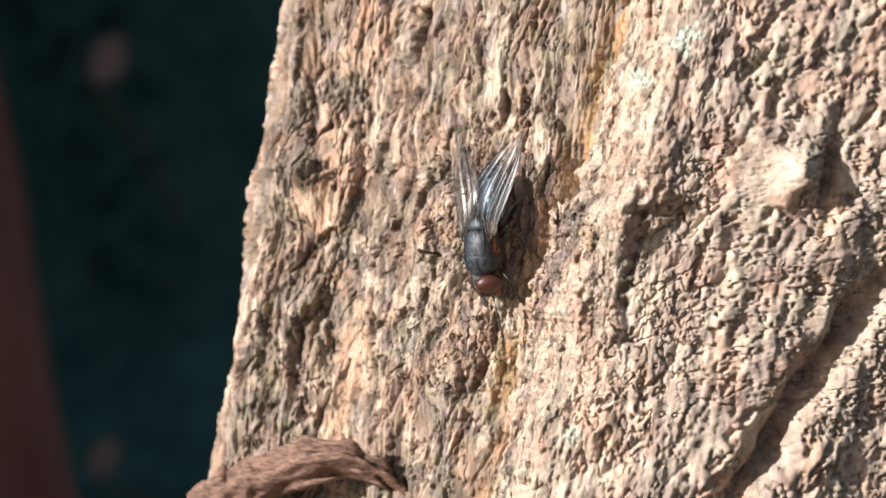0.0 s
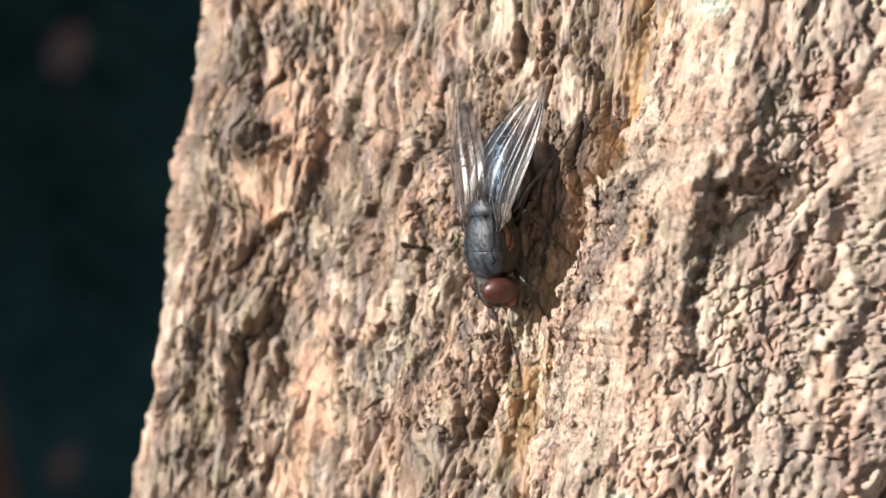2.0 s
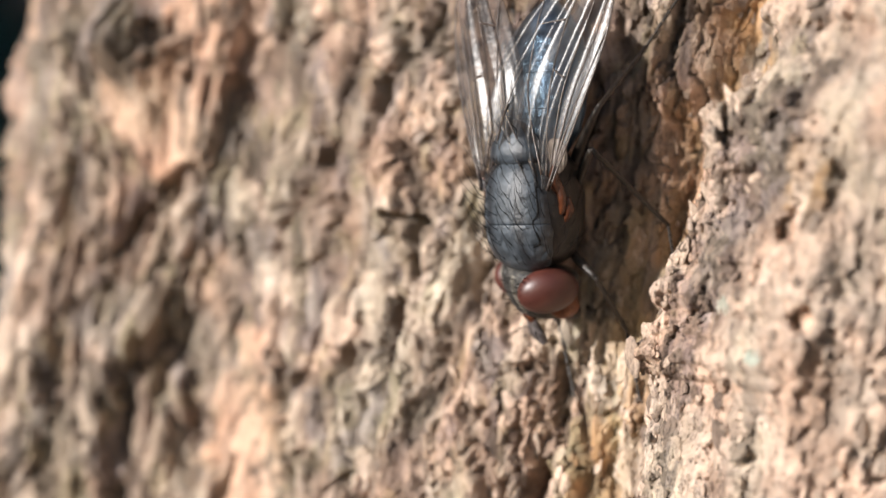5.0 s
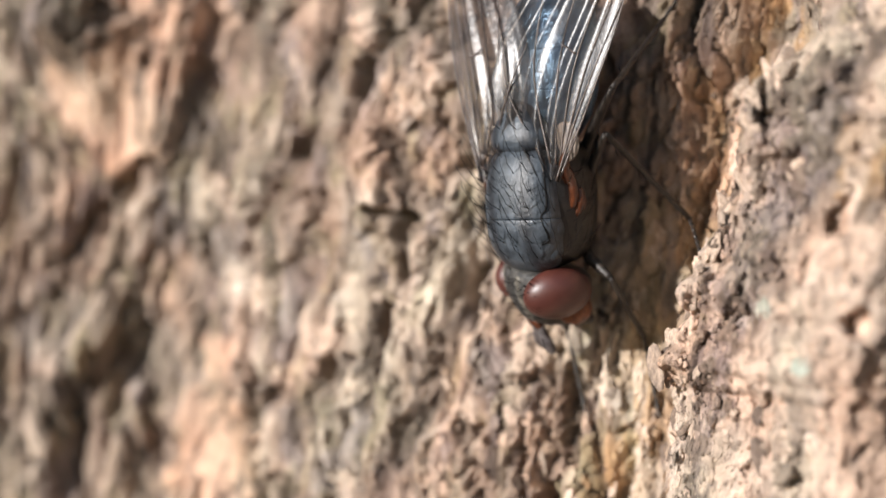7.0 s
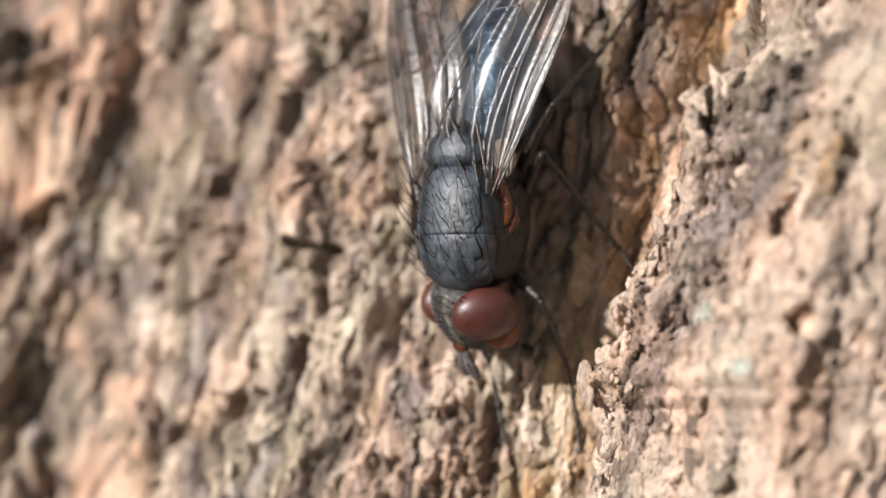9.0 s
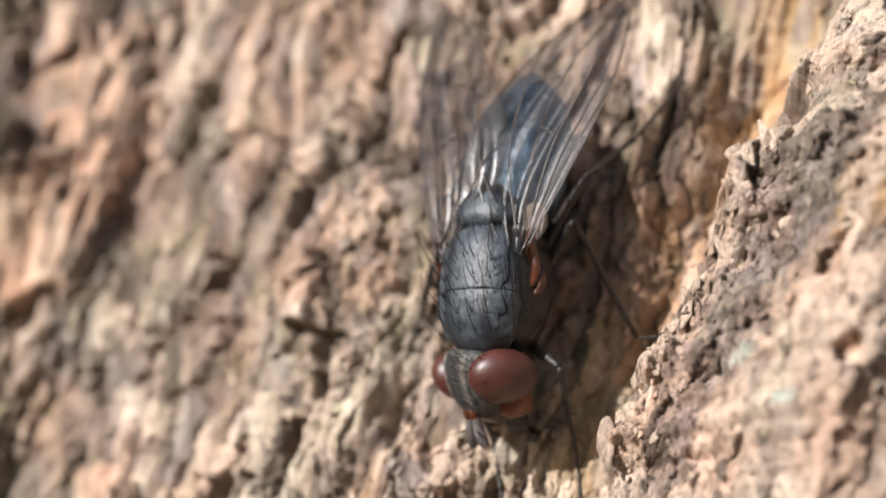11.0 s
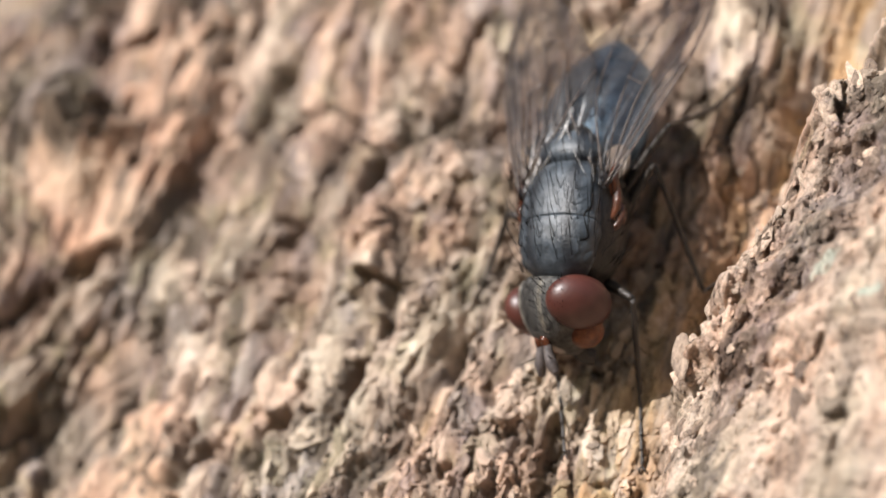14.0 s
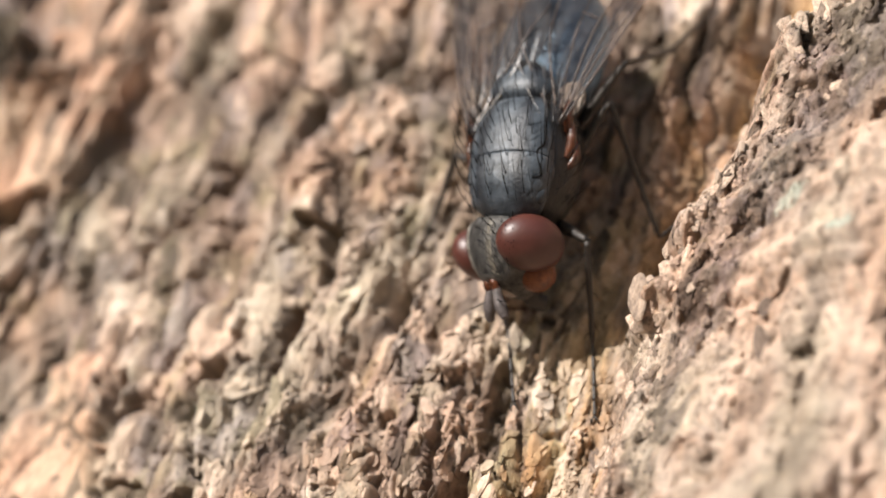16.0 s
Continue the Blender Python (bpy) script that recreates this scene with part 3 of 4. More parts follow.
def build_scales(tree, seed, count, s0, s1, v0, v1, size, long, tilt):
    """Thin angular scales lying flush on the bark, past counting."""
    rng = np.random.RandomState(seed)
    s, v = rng.uniform(s0, s1, count), rng.uniform(v0, v1, count)
    h, masks = relief(s, v)
    e = 0.22
    c = np.stack(on_trunk(s, v, h), -1)
    ds = np.stack(on_trunk(s + e, v, relief(s + e, v)[0]), -1) - np.stack(on_trunk(s - e, v, relief(s - e, v)[0]), -1)
    dv = np.stack(on_trunk(s, v + e, relief(s, v + e)[0]), -1) - np.stack(on_trunk(s, v - e, relief(s, v - e)[0]), -1)
    unit = lambda q: q / np.linalg.norm(q, axis=1, keepdims=True)
    n = unit(np.cross(ds, dv))
    n = unit(n + tilt * rng.normal(size=(count, 3)))
    b = unit(dv - n * (dv * n).sum(1, keepdims=True))
    a = np.cross(b, n)
    turn = rng.normal(0, 0.35, count)[:, None]
    a, b = a * np.cos(turn) + b * np.sin(turn), b * np.cos(turn) - a * np.sin(turn)
    r = size * np.exp(rng.normal(0, 0.42, count))
    k = 7
    ang = (np.arange(k) + rng.uniform(-0.35, 0.35, (count, k))) * (2 * np.pi / k)
    rad = r[:, None] * rng.uniform(0.62, 1.2, (count, k))
    stretch = rng.uniform(0.8, 1.4, count)[:, None] * long
    x, y = rad * np.cos(ang), rad * np.sin(ang) * stretch
    up = (0.012 + 0.10 * r)[:, None, None] * n[:, None]
    rim = c[:, None] + x[..., None] * a[:, None] + y[..., None] * b[:, None]
    top = rim + up * rng.uniform(0.5, 1.1, (count, k, 1))
    low = c[:, None] + 1.06 * (rim - c[:, None]) - 1.4 * up
    mid = c[:, None] + 0.25 * r[:, None, None] * rng.uniform(-1, 1, (count, 1, 3)) + 1.05 * up
    P = np.concatenate([top, low, mid], 1).reshape(-1, 3) * MM
    i = np.arange(k)
    j = (i + 1) % k
    tris = np.concatenate([np.stack([i, j, np.full(k, 2 * k)], 1), np.stack([i + k, j + k, j], 1), np.stack([i + k, j, i], 1)])
    faces = (np.arange(count)[:, None, None] * (2 * k + 1) + tris[None]).reshape(-1, 3)
    me = bpy.data.meshes.new("bark_crumble")
    me.from_pydata(P, [], faces)
    vary = rng.uniform(-0.35, 0.35, count)
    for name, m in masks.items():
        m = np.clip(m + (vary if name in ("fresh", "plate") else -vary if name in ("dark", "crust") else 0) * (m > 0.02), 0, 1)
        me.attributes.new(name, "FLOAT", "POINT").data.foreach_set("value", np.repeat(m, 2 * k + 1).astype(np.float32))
    me.materials.append(BARK)
    ob = new("bark_crumble", me)
    ob.parent = tree
    tagged(ob, kind="stuff")


TREE = build_trunk()
build_flakes(TREE)
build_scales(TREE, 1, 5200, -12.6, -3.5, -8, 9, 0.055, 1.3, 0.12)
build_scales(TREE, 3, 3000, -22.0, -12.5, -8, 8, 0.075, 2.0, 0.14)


# ---- the fly ----
def dusted(name, dark, light, scale, rough, spec, stripes=False):
    m, nt, bs = material(name)
    n = noise_tex(nt, scale, 4, 0.6).outputs["Fac"]
    col = ramp(nt, n, [(0.3, dark), (0.7, light)])
    if stripes:
        tc = node(nt, "ShaderNodeTexCoord")
        sp = node(nt, "ShaderNodeSeparateXYZ")
        nt.links.new(tc.outputs["Object"], sp.inputs[0])
        ax = math_node(nt, "ABSOLUTE", sp.outputs[0])
        ax = math_node(nt, "ADD", ax, math_node(nt, "MULTIPLY", math_node(nt, "SUBTRACT", n, 0.5), 0.00025))
        band = math_node(nt, "MULTIPLY", math_node(nt, "ABSOLUTE", math_node(nt, "SUBTRACT", ax, 0.00052)), 5200)
        edge = math_node(nt, "SUBTRACT", 1.25, band, True)
        col = mix(nt, math_node(nt, "MULTIPLY", edge, 0.8), col, (0.012, 0.013, 0.016))
    nt.links.new(col, bs.inputs["Base Color"])
    bs.inputs["Roughness"].default_value = rough
    bs.inputs["Specular IOR Level"].default_value = spec
    fine = noise_tex(nt, 14000, 3, 0.7).outputs["Fac"]
    nt.links.new(bump(nt, fine, 0.6, 0.00003, bump(nt, n, 0.5, 0.00005)), bs.inputs["Normal"])
    return m


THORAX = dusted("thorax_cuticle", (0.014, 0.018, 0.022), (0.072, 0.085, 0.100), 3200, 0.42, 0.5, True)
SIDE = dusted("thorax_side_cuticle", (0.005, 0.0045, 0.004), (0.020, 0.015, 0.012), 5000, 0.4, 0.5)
HEADM = dusted("head_dust", (0.010, 0.010, 0.010), (0.10, 0.092, 0.082), 4500, 0.6, 0.4)
FRONS = dusted("frons_stripe", (0.006, 0.006, 0.006), (0.05, 0.046, 0.042), 4200, 0.6, 0.3)
CHEEK = dusted("orange_cheek", (0.07, 0.02, 0.009), (0.24, 0.075, 0.024), 5000, 0.45, 0.5)
DARKLEG = dusted("dark_leg", (0.010, 0.008, 0.007), (0.035, 0.026, 0.02), 5000, 0.45, 0.5)
BRISTLE = dusted("bristle_black", (0.004, 0.004, 0.004), (0.009, 0.008, 0.008), 5000, 0.75, 0.15)
ANTENNA = dusted("antenna_grey", (0.035, 0.028, 0.026), (0.12, 0.10, 0.095), 6000, 0.6, 0.3)
MARGIN = dusted("silver_dust", (0.012, 0.011, 0.010), (0.22, 0.195, 0.155), 3800, 0.5, 0.5)
AMBER = dusted("amber_wing_root", (0.03, 0.010, 0.005), (0.10, 0.030, 0.012), 4000, 0.25, 0.6)
VEIN = dusted("wing_vein", (0.03, 0.021, 0.017), (0.10, 0.072, 0.058), 4000, 0.34, 0.6)
PALE = dusted("pale_calypter", (0.22, 0.18, 0.15), (0.42, 0.36, 0.31), 4000, 0.5, 0.4)


def eye_material():
    m, nt, bs = material("compound_eye")
    tc = node(nt, "ShaderNodeTexCoord")
    vo = node(nt, "ShaderNodeTexVoronoi")
    vo.inputs["Scale"].default_value = 26000
    nt.links.new(tc.outputs["Object"], vo.inputs["Vector"])
    n = noise_tex(nt, 1500, 3).outputs["Fac"]
    nt.links.new(ramp(nt, n, [(0.3, (0.050, 0.013, 0.009)), (0.7, (0.078, 0.022, 0.015))]), bs.inputs["Base Color"])
    bs.inputs["Roughness"].default_value = 0.44
    bs.inputs["Specular IOR Level"].default_value = 0.6
    nt.links.new(bump(nt, vo.outputs["Distance"], 0.12, 0.00002), bs.inputs["Normal"])
    return m


def abdomen_material():
    m, nt, bs = material("metallic_abdomen")
    n = noise_tex(nt, 2600, 4, 0.6).outputs["Fac"]
    nt.links.new(ramp(nt, n, [(0.3, (0.04, 0.085, 0.15)), (0.7, (0.14, 0.235, 0.36))]), bs.inputs["Base Color"])
    bs.inputs["Metallic"].default_value = 0.85
    bs.inputs["Roughness"].default_value = 0.28
    nt.links.new(bump(nt, noise_tex(nt, 5000, 4, 0.65).outputs["Fac"], 0.8, 0.00006), bs.inputs["Normal"])
    return m


def wing_material():
    m, nt, bs = material("wing_membrane")
    out = nt.nodes["Material Output"]
    n = noise_tex(nt, 2500, 3).outputs["Fac"]
    nt.links.new(ramp(nt, n, [(0.3, (0.03, 0.028, 0.03)), (0.7, (0.07, 0.066, 0.07))]), bs.inputs["Base Color"])
    bs.inputs["Roughness"].default_value = 0.32
    bs.inputs["IOR"].default_value = 1.75
    nt.links.new(bump(nt, noise_tex(nt, 7000, 3).outputs["Fac"], 0.35, 0.00003), bs.inputs["Normal"])
    tr = node(nt, "ShaderNodeBsdfTransparent")
    tr.inputs[0].default_value = (0.93, 0.90, 0.87, 1)
    mx = node(nt, "ShaderNodeMixShader")
    mx.inputs[0].default_value = 0.22
    nt.links.new(tr.outputs[0], mx.inputs[1])
    nt.links.new(bs.outputs[0], mx.inputs[2])
    nt.links.new(mx.outputs[0], out.inputs["Surface"])
    return m


EYE, ABDOMEN, WING = eye_material(), abdomen_material(), wing_material()


def mm(bm):
    bmesh.ops.scale(bm, vec=(MM, MM, MM), verts=bm.verts)
    return bm


def bristle_mesh(length, radius):
    bm = tube([(0, 0, 0), (0, -0.25 * length, 0.35 * length), (0, -0.7 * length, 0.62 * length), (0, -1.0 * length, 0.66 * length)],
              [radius, radius * 0.8, radius * 0.5, radius * 0.1], 5)
    me = bpy.data.meshes.new("bristle")
    mm(bm).to_mesh(me)
    bm.free()
    me.materials.append(BRISTLE)
    me.shade_smooth()
    return me


def wing_outline(n=40):
    """Front and hind margin at n stations along the wing, which lies along -y with its front margin to +x."""
    rows = []
    for i in range(n):
        t = i / (n - 1)
        front = 0.55 * math.sin(math.pi * min(1, t * 0.62 + 0.02)) ** 0.8 * (1 - t ** 6) + 0.10
        hind = -float(np.interp(t, [0, 0.08, 0.16, 0.26, 0.38, 0.55, 0.7, 0.84, 0.94, 1.0], [0.5, 1.3, 1.95, 2.3, 2.35, 2.0, 1.55, 1.05, 0.6, 0.2]))
        tip = 1 - t ** 10
        rows.append((t, front * tip, hind * tip))
    return rows


def wing_height(t, f):
    """Fan-like pleats of the membrane; f from 0 at the front margin to 1 at the hind one."""
    return 0.125 * (math.sin(8.0 * math.pi * f ** 0.9) + 0.5 * math.sin(13.0 * math.pi * f + 5 * t)) * (1 - t) ** 0.6 * (0.35 + f) + 0.25 * math.sin(math.pi * t) * (1 - 0.8 * f)


def build_wing(fly, side, pose_m, length=7.7):
    wing = new("wing")
    wing.parent = fly
    wing.matrix_local = pose_m
    rows = wing_outline()
    bm = bmesh.new()
    grid = []
    m = 26
    for layer in (0.0, -0.012):
        g = []
        for t, fr, hi in rows:
            g.append([bm.verts.new((side * (fr + (hi - fr) * j / (m - 1)), -length * t, wing_height(t, j / (m - 1)) + layer)) for j in range(m)])
        grid.append(g)
    for k, g in enumerate(grid):
        for i in range(len(rows) - 1):
            for j in range(m - 1):
                f = (g[i][j], g[i][j + 1], g[i + 1][j + 1], g[i + 1][j])
                bm.faces.new(f if (k == 0) == (side > 0) else f[::-1])
    part("membrane", mm(bm), WING, wing)
    def at(t, f):
        k = min(t, 0.995) * (len(rows) - 1)
        i = min(int(k), len(rows) - 2)
        fr = rows[i][1] + (rows[i + 1][1] - rows[i][1]) * (k - i)
        hi = rows[i][2] + (rows[i + 1][2] - rows[i][2]) * (k - i)
        return (side * (fr + (hi - fr) * f), -length * t, wing_height(t, f) + 0.01)
    lines = (
        [(0.0, 0.0), (0.3, 0.0), (0.6, 0.0), (0.9, 0.02), (0.99, 0.3)],
        [(0.0, 0.05), (0.25, 0.07), (0.5, 0.04), (0.62, 0.0)],
        [(0.05, 0.10), (0.35, 0.14), (0.65, 0.12), (0.92, 0.06)],
        [(0.05, 0.14), (0.35, 0.24), (0.65, 0.27), (0.96, 0.30)],
        [(0.05, 0.20), (0.35, 0.40), (0.62, 0.52), (0.78, 0.50), (0.93, 0.25)],
        [(0.05, 0.30), (0.30, 0.58), (0.55, 0.80), (0.68, 0.98)],
        [(0.04, 0.45), (0.22, 0.78), (0.38, 0.98)],
        [(0.40, 0.27), (0.42, 0.44)],
        [(0.60, 0.53), (0.56, 0.80)],
    )
    for line in lines:
        pts = smooth_path([at(*p) for p in line], 6)
        n = len(pts)
        part("vein", mm(tube(pts, [0.030 * (1 - 0.6 * i / n) for i in range(n)], 5)), VEIN, wing)
    return wing


def limb(parent, name, pts, radii, mat=None):
    p = smooth_path(pts, 5)
    n = len(p)
    r = np.interp(np.linspace(0, 1, n), np.linspace(0, 1, len(radii)), radii)
    return part(name, mm(tube(p, list(r), 8)), mat or DARKLEG, parent)


def on_bark(fly, p, lift):
    """The point p of the fly's space, moved out or in to lie lift millimetres over the bark."""
    w = fly.matrix_world @ (Vector(p) * MM) / MM
    s = RADIUS * math.atan2(w.x - AXIS_X - LEAN * w.z, AXIS_Y - w.y)
    h = float(relief(np.array([s]), np.array([w.z]))[0][0])
    return fly.matrix_world.inverted() @ (Vector([float(c) for c in on_trunk(s, w.z, h + lift)]) * MM) / MM


def build_leg(fly, hip, knee, ankle, toe, thick=0.155):
    ankle, toe = on_bark(fly, ankle, 0.40), on_bark(fly, toe, 0.10)
    leg = new("leg")
    leg.parent = fly
    h, k, a, e = (Vector(p) for p in (hip, knee, ankle, toe))
    limb(leg, "femur", [h, h.lerp(k, 0.4) + Vector((0, 0, 0.08)), k], [thick * 0.7, thick, thick * 0.55])
    limb(leg, "tibia", [k, k.lerp(a, 0.5), a], [thick * 0.5, thick * 0.5, thick * 0.42])
    n = 5
    for i in range(n):
        p, q = a.lerp(e, i / n), a.lerp(e, (i + 0.92) / n)
        limb(leg, "tarsal_segment", [p, p.lerp(q, 0.5), q], [thick * 0.24, thick * 0.30, thick * 0.34])
    d = (e - a).normalized()
    sidew = d.cross(Vector((0, 0, 1))).normalized()
    for s in (-1, 1):
        limb(leg, "claw", [e, e + d * 0.12 + sidew * s * 0.07 + Vector((0, 0, 0.04)), e + d * 0.2 + sidew * s * 0.08 - Vector((0, 0, 0.06))], [0.03, 0.024, 0.006])
    # spines along the shin
    for i in range(9):
        p = k.lerp(a, 0.1 + 0.1 * i)
        turn = i * 2.4
        o = (sidew * math.cos(turn) + Vector((0, 0, 1)) * math.sin(turn)) * 0.22
        limb(leg, "spine", [p, p + o * 0.6 + (a - k).normalized() * 0.1, p + o + (a - k).normalized() * 0.25], [0.014, 0.01, 0.003], BRISTLE)
    return leg


HEAD_ROWS = [(1.66, 0.5, 0.55, 0.05), (1.76, 1.24, 0.98, 0.0), (2.0, 1.30, 1.04, -0.02), (2.4, 1.14, 1.0, -0.08), (2.8, 0.78, 0.82, -0.14), (3.08, 0.45, 0.62, -0.22), (3.18, 0.2, 0.35, -0.28)]


def head_strip(head, name, x0, x1, mat, label):
    """A thin plate that lies on the top of the head between two lines."""
    bm = bmesh.new()
    rows = []
    for y in np.linspace(1.80, 3.02, 18):
        w, hh, zc = (float(np.interp(y, [r[0] for r in HEAD_ROWS], [r[k] for r in HEAD_ROWS])) for k in (1, 2, 3))
        narrow = float(np.interp(y, [1.8, 2.3, 3.02], [1.0, 0.95, 0.72]))
        row = []
        for k in range(7):
            x = (x0 + (x1 - x0) * k / 6) * narrow
            z = zc + hh * max(0.0, 1 - abs(x / w) ** 2.2) ** (1 / 2.2)
            row.append(bm.verts.new((x, y, z + (0.03 if 0 < k < 6 else -0.02))))
        rows.append(row)
    for r0, r1 in zip(rows, rows[1:]):
        for k in range(6):
            bm.faces.new((r0[k], r0[k + 1], r1[k + 1], r1[k]))
    bmesh.ops.recalc_face_normals(bm, faces=bm.faces)
    return part(name, mm(bm), mat, head, label)


def build_fly():
    fly = tagged(new("blow_fly"), "blue-grey blow fly with red-brown eyes resting head down on bark", "fly")
    ahead = Vector((0.028, 0.029, -0.999)).normalized()
    up = Vector((-0.654, -0.756, -0.040))
    up = (up - ahead * up.dot(ahead)).normalized()
    right = ahead.cross(up)
    m = Matrix((right, ahead, up)).transposed().to_4x4()
    m.translation = Vector((1.252, -30.25, 1.758)) * MM
    fly.matrix_world = m @ Matrix.Scale(1.041, 4)
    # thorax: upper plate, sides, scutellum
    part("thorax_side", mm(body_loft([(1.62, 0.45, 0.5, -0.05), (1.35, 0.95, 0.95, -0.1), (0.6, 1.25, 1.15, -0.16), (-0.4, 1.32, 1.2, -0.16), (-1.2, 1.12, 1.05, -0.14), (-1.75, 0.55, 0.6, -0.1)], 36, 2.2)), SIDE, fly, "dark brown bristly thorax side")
    part("scutum", mm(body_loft([(1.76, 0.28, 0.2, 0.2), (1.64, 0.62, 0.38, 0.32), (1.40, 0.86, 0.54, 0.46), (1.0, 1.02, 0.66, 0.57), (0.45, 1.08, 0.71, 0.62), (0.38, 1.05, 0.67, 0.62), (0.30, 1.08, 0.71, 0.62), (-0.4, 1.04, 0.71, 0.61), (-1.0, 0.92, 0.62, 0.56), (-1.28, 0.78, 0.48, 0.50), (-1.36, 0.55, 0.32, 0.46)], 48, 2.2)), THORAX, fly, "blue-grey dusted scutum with dark stripes")
    part("scutellum", mm(body_loft([(-1.24, 0.66, 0.38, 0.58), (-1.38, 0.83, 0.50, 0.62), (-1.62, 0.84, 0.54, 0.63), (-1.95, 0.72, 0.47, 0.61), (-2.3, 0.44, 0.31, 0.57), (-2.46, 0.2, 0.16, 0.53), (-2.5, 0.05, 0.05, 0.5)], 36, 2.1)), THORAX, fly, "rounded grey scutellum")
    for s in (-1, 1):
        for x, y, z, rx, ry, rz in ((0.74, 1.16, 0.52, 0.26, 0.32, 0.27), (0.93, 0.62, 0.55, 0.17, 0.30, 0.24), (0.90, -0.30, 0.60, 0.16, 0.46, 0.22), (0.74, -1.04, 0.53, 0.22, 0.28, 0.22)):
            part("callus", mm(ball((s * x, y, z), (rx, ry, rz), 20, 14)), THORAX, fly)
        part("side_furrow", mm(tube(smooth_path([(s * 0.80, 1.0, 0.99), (s * 0.96, 0.86, 0.90), (s * 0.86, 0.36, 1.06), (s * 0.98, 0.05, 0.96), (s * 0.88, -0.75, 0.92)], 5), [0.03] * 21, 8)), BRISTLE, fly, "black furrow along the scutum")
    # abdomen
    rings = [(-1.5, 0.9, 0.7, -0.25), (-2.0, 1.25, 0.92, -0.3), (-2.6, 1.42, 1.0, -0.38), (-3.3, 1.46, 1.02, -0.50), (-4.0, 1.38, 0.96, -0.64), (-4.7, 1.12, 0.82, -0.80), (-5.3, 0.68, 0.56, -0.94), (-5.75, 0.15, 0.15, -1.02)]
    ys = [r[0] for r in rings]
    def ring(y, grow):
        return (y, *(float(np.interp(-y, [-q for q in ys], [r[k] for r in rings])) + (grow if k < 3 else 0) for k in (1, 2, 3)))
    cuts = [-1.5, -2.75, -3.75, -4.75, -5.75]
    for y0, y1 in zip(cuts, cuts[1:]):
        rows = [ring(y0 + (y1 - y0) * k / 7, 0.014 * (k / 7) ** 3) for k in range(8)]
        rows.append((y1 - 0.01, rows[-1][1] * 0.96, rows[-1][2] * 0.96, rows[-1][3]))
        part("tergite", mm(body_loft(rows, 40, 2.1)), ABDOMEN, fly, "shiny metallic blue-black abdomen segment")
    # head
    head = part("head", mm(body_loft(HEAD_ROWS, 36, 2.2)), HEADM, fly, "silver-grey dusted head")
    head.matrix_local = pose(-0.10 * MM, -0.02 * MM, -0.40 * MM, 0, 29, -11)
    for s in (-1, 1):
        e = ball((0, 0, 0), (0.54, 0.67, 0.87), 44, 30)
        bmesh.ops.rotate(e, cent=(0, 0, 0), matrix=Matrix.Rotation(radians(s * 22), 3, "Z") @ Matrix.Rotation(radians(-12), 3, "X"), verts=e.verts)
        bmesh.ops.translate(e, vec=(s * 1.05, 2.17, 0.09), verts=e.verts)
        part("eye", mm(e), EYE, head, "glossy red-brown compound eye")
        part("cheek", mm(ball((s * 0.62, 2.62, -0.55), (0.50, 0.43, 0.46), 20, 14)), CHEEK, head, "orange cheek")
        head_strip(head, "silver_margin", s * 0.42, s * 0.60, MARGIN, "silvery margin beside the eye")
        ant = limb(head, "antenna", [(s * 0.15, 3.22, 0.10), (s * 0.20, 3.45, 0.0), (s * 0.27, 3.66, -0.12), (s * 0.34, 3.86, -0.28)], [0.10, 0.135, 0.155, 0.09], ANTENNA)
        limb(ant, "antenna_root", [(s * 0.12, 3.02, 0.26), (s * 0.14, 3.14, 0.2), (s * 0.16, 3.26, 0.08)], [0.09, 0.12, 0.10], AMBER)
        limb(ant, "arista", [(s * 0.26, 3.5, 0.05), (s * 0.55, 3.62, 0.10), (s * 1.0, 3.72, 0.14)], [0.02, 0.014, 0.004], BRISTLE)
    head_strip(head, "brow_stripe", -0.40, 0.40, FRONS, "dark stripe between the eyes")
    part("ocellar_triangle", mm(ball((0, 1.92, 1.02), (0.16, 0.17, 0.08), 14, 10)), FRONS, head)
    part("face_plate", mm(ball((0, 3.02, -0.25), (0.34, 0.2, 0.45), 16, 12)), PALE, head, "pale face plate")
    limb(head, "proboscis", [(0, 2.8, -0.75), (0, 3.0, -1.0), (0, 2.95, -1.3)], [0.26, 0.2, 0.22], DARKLEG)
    # wings, their roots and scales
    for s in (-1, 1):
        sweep, drop, dip = (17, 16, 14) if s < 0 else (14, 14, 10)
        wm = pose(s * 1.08 * MM, -0.55 * MM, 0.80 * MM, dip, s * drop, s * sweep)
        build_wing(fly, s, wm)
        limb(fly, "wing_root", [(s * 1.22, 0.15, 0.25), (s * 1.36, -0.3, 0.36), (s * 1.28, -0.85, 0.5)], [0.08, 0.13, 0.10], AMBER)
        limb(fly, "wing_root", [(s * 1.20, 0.35, 0.12), (s * 1.37, 0.05, 0.10), (s * 1.38, -0.3, 0.2)], [0.07, 0.14, 0.09], AMBER)
        limb(fly, "wing_root", [(s * 1.30, -0.45, 0.42), (s * 1.30, -0.8, 0.6), (s * 1.38, -1.2, 0.62)], [0.10, 0.15, 0.07], AMBER)
        part("calypter", mm(ball((s * 1.12, -1.45, 0.28), (0.42, 0.5, 0.07), 20, 10)), PALE, fly, "pale calypter scale")
    # legs
    build_leg(fly, (-0.5, 1.2, -0.9), (-1.6, 1.94, -0.6), (-1.5, 3.6, -1.3), (-1.7, 5.5, -1.6))
    build_leg(fly, (0.5, 1.2, -0.9), (1.15, 2.0, -0.7), (0.73, 3.4, -1.2), (0.35, 5.4, -1.5))
